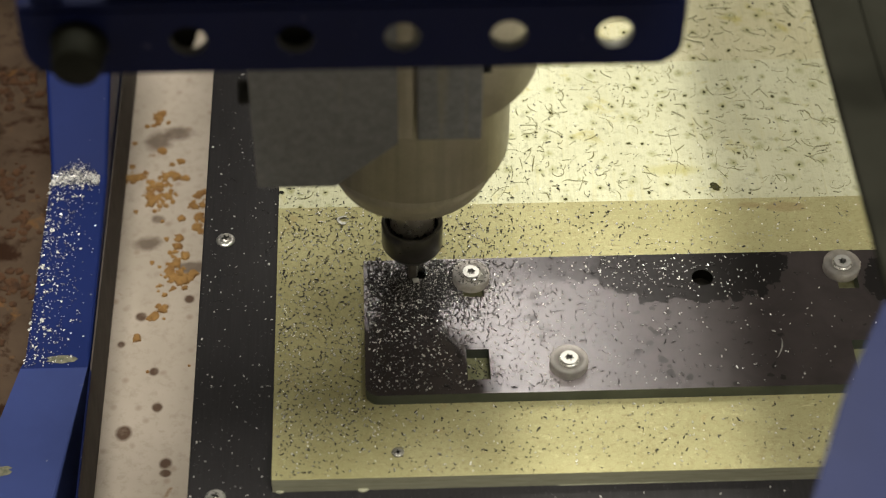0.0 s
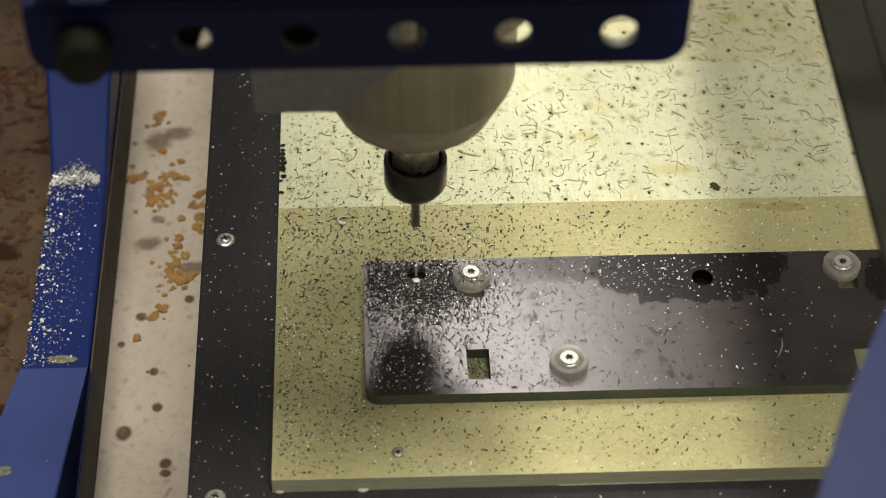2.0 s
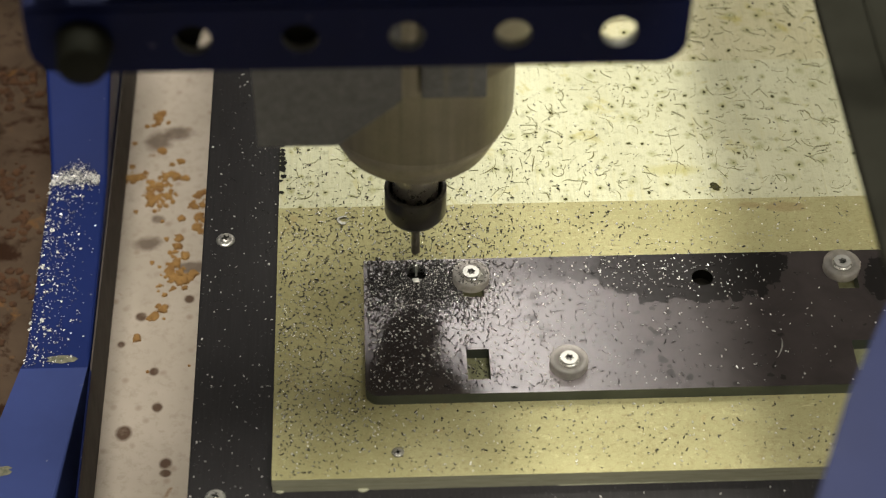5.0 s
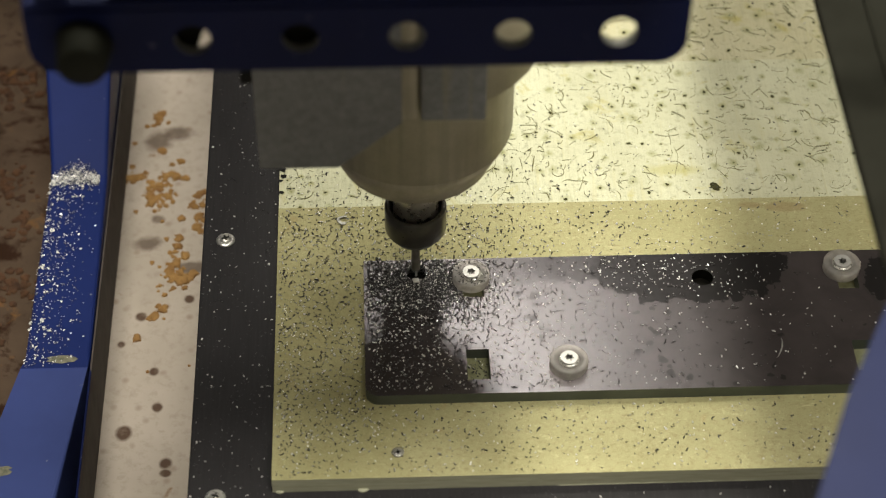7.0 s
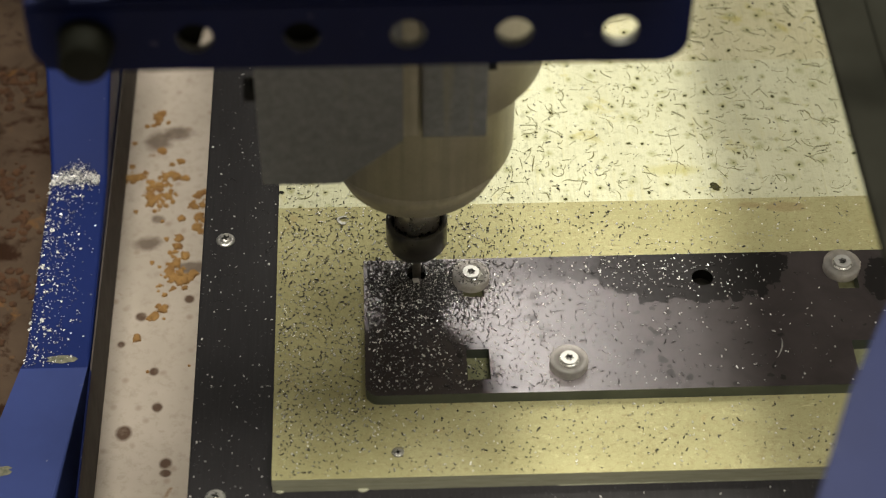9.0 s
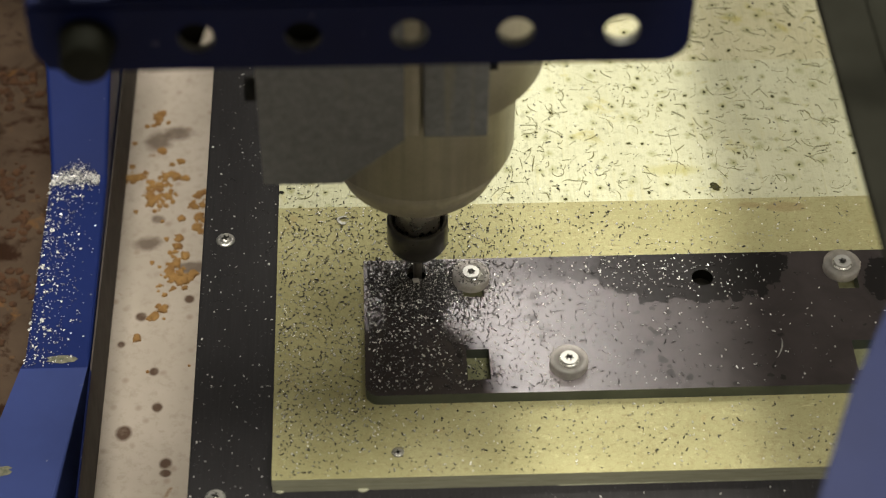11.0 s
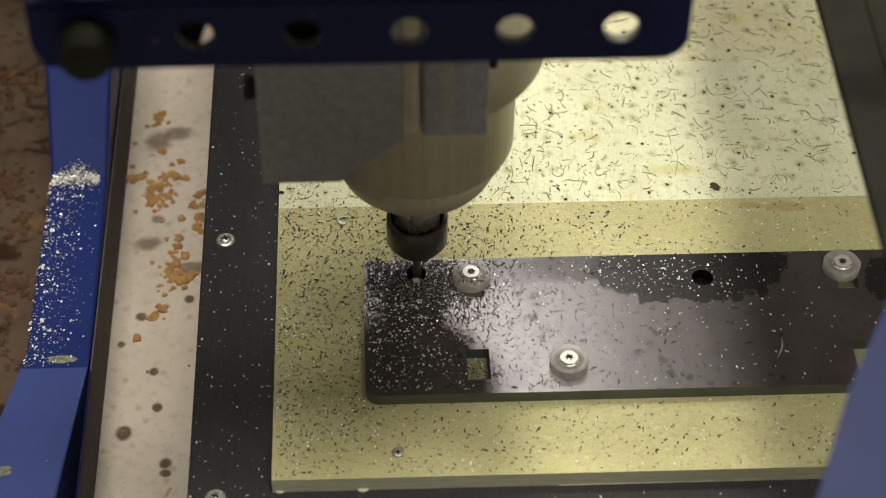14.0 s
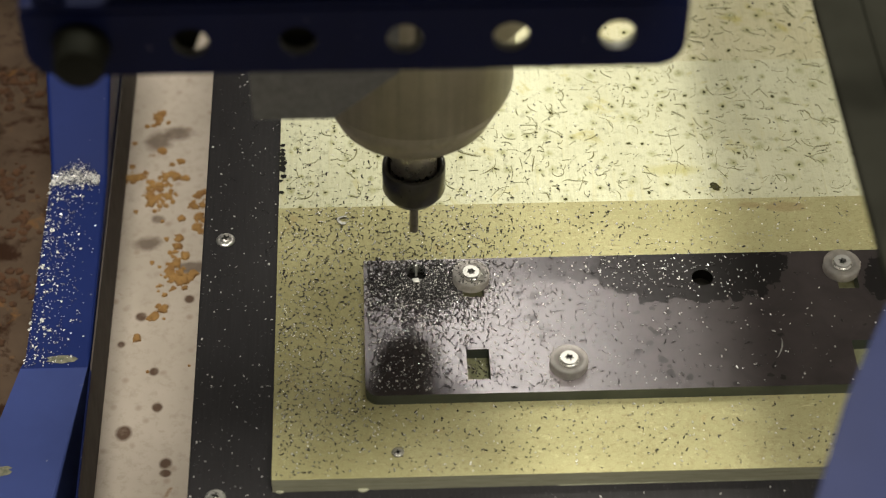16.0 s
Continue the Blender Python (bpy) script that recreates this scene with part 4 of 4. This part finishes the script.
def loose_bits():
    # cut slug beside the bore, its glint put into a white tone
    bm = box(-0.0016, 0.0014, -0.0020, 0.0014, 0, 0.0009, 0.0003, 1)
    ob = finish("metal_slug", bm, M_WHITE_METAL)
    ob.matrix_world = pose(-0.0003, -0.0060, PLATE_TOP + 0.0012, -20, 4, 5)
    # Upright pale strip added to imitate the streak mirrored in the bore wall.
    bm = box(-0.0006, 0.0005, 0.0030, 0.0040, 0.0004, 0.0074, 0.00015, 1)
    sliver = finish("bore_glint_strip", bm, M_WHITE_METAL)
    tagged(sliver, "pale upright strip for the glint on the bore wall", "metal scrap")
    tagged(ob, "small metal slug beside the fresh bore, white for its glint", "metal scrap")
    # broken ring of swarf
    bm = bmesh.new()
    rings = []
    for i in range(17):
        a = radians(40 + 270 * i / 16)
        r = 0.0021 + 0.0002 * math.sin(3 * a)
        w = 0.0006
        c, z = Vector((r * math.cos(a), r * math.sin(a), 0)), 0.0005 + 0.0004 * math.sin(2 * a)
        rings.append([bm.verts.new((c.x * (1 + k * w / r), c.y * (1 + k * w / r), z + h)) for k, h in ((-1, 0), (1, -0.0002), (1, 0.0003), (-1, 0.0005))])
    for a, b in zip(rings, rings[1:]):
        for i in range(4):
            bm.faces.new((a[i], a[(i + 1) % 4], b[(i + 1) % 4], b[i]))
    bm.faces.new(rings[0]), bm.faces.new(rings[-1])
    ob = finish("swarf_ring", bm, M_BRIGHT)
    ob.matrix_world = pose(-0.0332, 0.0387, 0.0003)
    tagged(ob, "curled bright ring of swarf on the MDF", "metal scrap")
    # long pale thread of swarf on the plate
    bm = bmesh.new()
    rings = []
    for i in range(12):
        t = i / 11
        x, y, w = 0.0014 * math.sin(2.6 * t), 0.0115 * t, 0.00022 * (0.4 + math.sin(math.pi * t))
        rings.append([bm.verts.new((x + k * w, y, 0.0002 + h + 0.0008 * t * (1 - t))) for k, h in ((-1, 0), (1, 0), (0, 0.0003))])
    for a, b in zip(rings, rings[1:]):
        for i in range(3):
            bm.faces.new((a[i], a[(i + 1) % 3], b[(i + 1) % 3], b[i]))
    ob = finish("swarf_thread", bm, M_BRIGHT)
    ob.matrix_world = pose(0.1545, -0.0545, PLATE_TOP + 0.0001, 0, 0, -14)
    tagged(ob, "long thin pale thread of swarf on the plate", "metal scrap")
    # sunk screw full of chips in the front of the MDF
    s = empty("sunk_screw", -0.0106, -0.0953, 0.0002, "small sunk screw with chips round it in the MDF", "screw")
    part("head", lathe([(0, 0), (0.0024, 0), (0.0026, 0.0003), (0.0016, 0.0005), (0, 0.0004)], 20), M_ZINC, s)
    part("recess", sheet(star(0.0014, 0.0006, 4), [], 0.0003, 0.0006), M_SOCKET, s)
    # floors of the slots, darkened to paint the shade inside them
    for x0, x1, y0, y1 in ((0.0202, 0.0300, -0.0622, -0.0454), (0.1885, 0.1983, -0.0622, -0.0454), (0.0202, 0.0295, -0.0152, 0.0010), (0.1885, 0.1978, -0.0152, 0.0010)):
        ob = finish("slot_floor_shade", box(x0 - 0.001, x1 + 0.001, y0 - 0.001, y1 + 0.001, 0.00002, 0.00008), M_SLOT_SHADE)
        tagged(ob, "MDF showing through a slot of the plate, darkened for its shade", "board", kind="structure")
    # dark discs on the MDF that paint the shaded depth below the bores
    ob = finish("hole_shade_disc", lathe([(0, 0.0001), (0.0052, 0.0001), (0.0052, 0.0002), (0, 0.0002)], 32), M_SOCKET)
    tagged(ob, "dark disc for the shade of the hole below the bore", "hole", kind="structure")
    ob = finish("hole_shade_disc", lathe([(0, 0.0001), (0.0060, 0.0001), (0.0060, 0.0003), (0, 0.0003)], 32, (0.1282, -0.0068, 0)), M_DEEP)
    tagged(ob, "dark disc for the shade of the older hole below the plate", "hole", kind="structure")


loose_bits()


# ------------------------------------------------------------------ movement
def motions():
    walk(GANTRY, [
        (0, pose(-0.00146, -0.00037, 0)),
        (0.25, pose(-0.0011, -0.0009, 0)),
        (0.5, pose(-0.00072, -0.00117, 0)),
        (1, pose(-0.00072, -0.00117, 0)),
        (1.1, pose(-0.00072, -0.00117, 0)),
        (1.4, pose(0.00003, 0.00003, 0)),
        (1.5, pose(0.00003, 0.00003, 0)),
        (2, pose(0.00003, 0.00003, 0)),
        (2.5, pose(0.00003, 0.00003, 0)),
        (3, pose(0.00003, 0.00003, 0)),
        (3.5, pose(0.00003, 0.00003, 0)),
        (4, pose(0.00003, 0.00003, 0)),
        (6.5, pose(0.00003, 0.00003, 0)),
        (7, pose(0.00003, 0.00003, 0)),
        (7.5, pose(0.00003, 0.00003, 0)),
        (8, pose(0.00003, 0.00003, 0)),
        (8.5, pose(0.00003, 0.00003, 0)),
        (8.65, pose(0.00003, 0.00003, 0)),
        (9, pose(0.00052, 0.00083, 0)),
        (9.2, pose(0, 0.00065, 0)),
        (9.375, pose(0.0005, 0.00015, 0)),
        (9.55, pose(0.001, 0.00065, 0)),
        (9.725, pose(0.0005, 0.00115, 0)),
        (9.9, pose(0, 0.00065, 0)),
        (10.075, pose(0.0005, 0.00015, 0)),
        (10.25, pose(0.001, 0.00065, 0)),
        (10.425, pose(0.0005, 0.00115, 0)),
        (10.6, pose(0, 0.00065, 0)),
        (10.775, pose(0.0005, 0.00015, 0)),
        (10.95, pose(0.001, 0.00065, 0)),
        (11.125, pose(0.0005, 0.00115, 0)),
        (11.3, pose(0, 0.00065, 0)),
        (11.5, pose(0.00077, 0.00083, 0)),
        (12, pose(0.00077, 0.00043, 0)),
        (12.5, pose(-0.00022, -0.00037, 0)),
        (12.75, pose(0.00004, -0.00099, 0)),
        (13, pose(0.00077, -0.00143, 0)),
        (13.25, pose(0.00186, -0.00079, 0)),
        (13.5, pose(0.00226, 0.00043, 0)),
        (13.75, pose(0.00177, 0.00149, 0)),
        (14, pose(0.00077, 0.00203, 0)),
        (14.25, pose(-0.00043, 0.00204, 0)),
        (14.5, pose(-0.00146, 0.00123, 0)),
        (14.75, pose(-0.00164, 0.00012, 0)),
        (15, pose(-0.00121, -0.0009, 0)),
        (15.25, pose(-0.0009, -0.0012, 0)),
        (15.5, pose(-0.00072, -0.00117, 0)),
        (16, pose(-0.00072, -0.00117, 0)),])
    # the tip of the cutter
    walk(SPINDLE, [
        (0, pose(-0.00186, -0.00067, 0.00005)),
        (0.25, pose(-0.0015, -0.0012, 0.00086)),
        (0.3, pose(-0.00142, -0.00125, 0.00102)),
        (0.5, pose(-0.00112, -0.00147, 0.00875)),
        (0.6, pose(-0.00112, -0.00147, 0.01339)),
        (0.8, pose(-0.00112, -0.00147, 0.02125)),
        (1, pose(-0.00112, -0.00147, 0.02946)),
        (1.1, pose(-0.00112, -0.00147, 0.03518)),
        (1.2, pose(-0.00087, -0.00107, 0.03904)),
        (1.3, pose(-0.00062, -0.00067, 0.04076)),
        (1.4, pose(-0.00037, -0.00027, 0.04072)),
        (1.45, pose(-0.00037, -0.00027, 0.0407)),
        (1.5, pose(-0.00037, -0.00027, 0.04046)),
        (2, pose(-0.00037, -0.00027, 0.03802)),
        (2.5, pose(-0.00037, -0.00027, 0.03517)),
        (3, pose(-0.00037, -0.00027, 0.03231)),
        (3.5, pose(-0.00037, -0.00027, 0.02945)),
        (4, pose(-0.00037, -0.00027, 0.02659)),
        (6.5, pose(-0.00037, -0.00027, 0.01249)),
        (7, pose(-0.00037, -0.00027, 0.00963)),
        (7.5, pose(-0.00037, -0.00027, 0.00677)),
        (8, pose(-0.00037, -0.00027, 0.00409)),
        (8.5, pose(-0.00037, -0.00027, 0.00141)),
        (8.65, pose(-0.00037, -0.00027, 0.00106)),
        (8.7, pose(-0.0003, -0.00016, 0.00094)),
        (9, pose(0.00012, 0.00053, 0.00021)),
        (9.2, pose(-0.0004, 0.00035, 0.00021)),
        (9.375, pose(0.0001, -0.00015, 0.00021)),
        (9.55, pose(0.0006, 0.00035, 0.00021)),
        (9.725, pose(0.0001, 0.00085, 0.00021)),
        (9.9, pose(-0.0004, 0.00035, 0.00021)),
        (10.075, pose(0.0001, -0.00015, 0.00021)),
        (10.25, pose(0.0006, 0.00035, 0.00021)),
        (10.425, pose(0.0001, 0.00085, 0.00021)),
        (10.6, pose(-0.0004, 0.00035, 0.00021)),
        (10.775, pose(0.0001, -0.00015, 0.00021)),
        (10.95, pose(0.0006, 0.00035, 0.00021)),
        (11.125, pose(0.0001, 0.00085, 0.00021)),
        (11.3, pose(-0.0004, 0.00035, 0.00021)),
        (11.5, pose(0.00037, 0.00053, 0.00021)),
        (12, pose(0.00037, 0.00013, -0.00008)),
        (12.5, pose(-0.00062, -0.00067, -0.00031)),
        (12.75, pose(-0.00036, -0.00129, -0.00029)),
        (13, pose(0.00037, -0.00173, -0.00026)),
        (13.25, pose(0.00146, -0.00109, -0.00017)),
        (13.5, pose(0.00186, 0.00013, -0.00008)),
        (13.75, pose(0.00137, 0.00119, -0.00003)),
        (14, pose(0.00037, 0.00173, 0.00002)),
        (14.25, pose(-0.00083, 0.00174, 0.00009)),
        (14.5, pose(-0.00186, 0.00093, 0.00015)),
        (14.75, pose(-0.00204, -0.00018, -0.00015)),
        (15, pose(-0.00161, -0.0012, -0.00046)),
        (15.2, pose(-0.00136, -0.00144, -0.00021)),
        (15.25, pose(-0.0013, -0.0015, 0.00232)),
        (15.3, pose(-0.00126, -0.00149, 0.00485)),
        (15.5, pose(-0.00112, -0.00147, 0.01375)),
        (15.8, pose(-0.00112, -0.00147, 0.02804)),
        (16, pose(-0.00112, -0.00147, 0.03589)),])


motions()
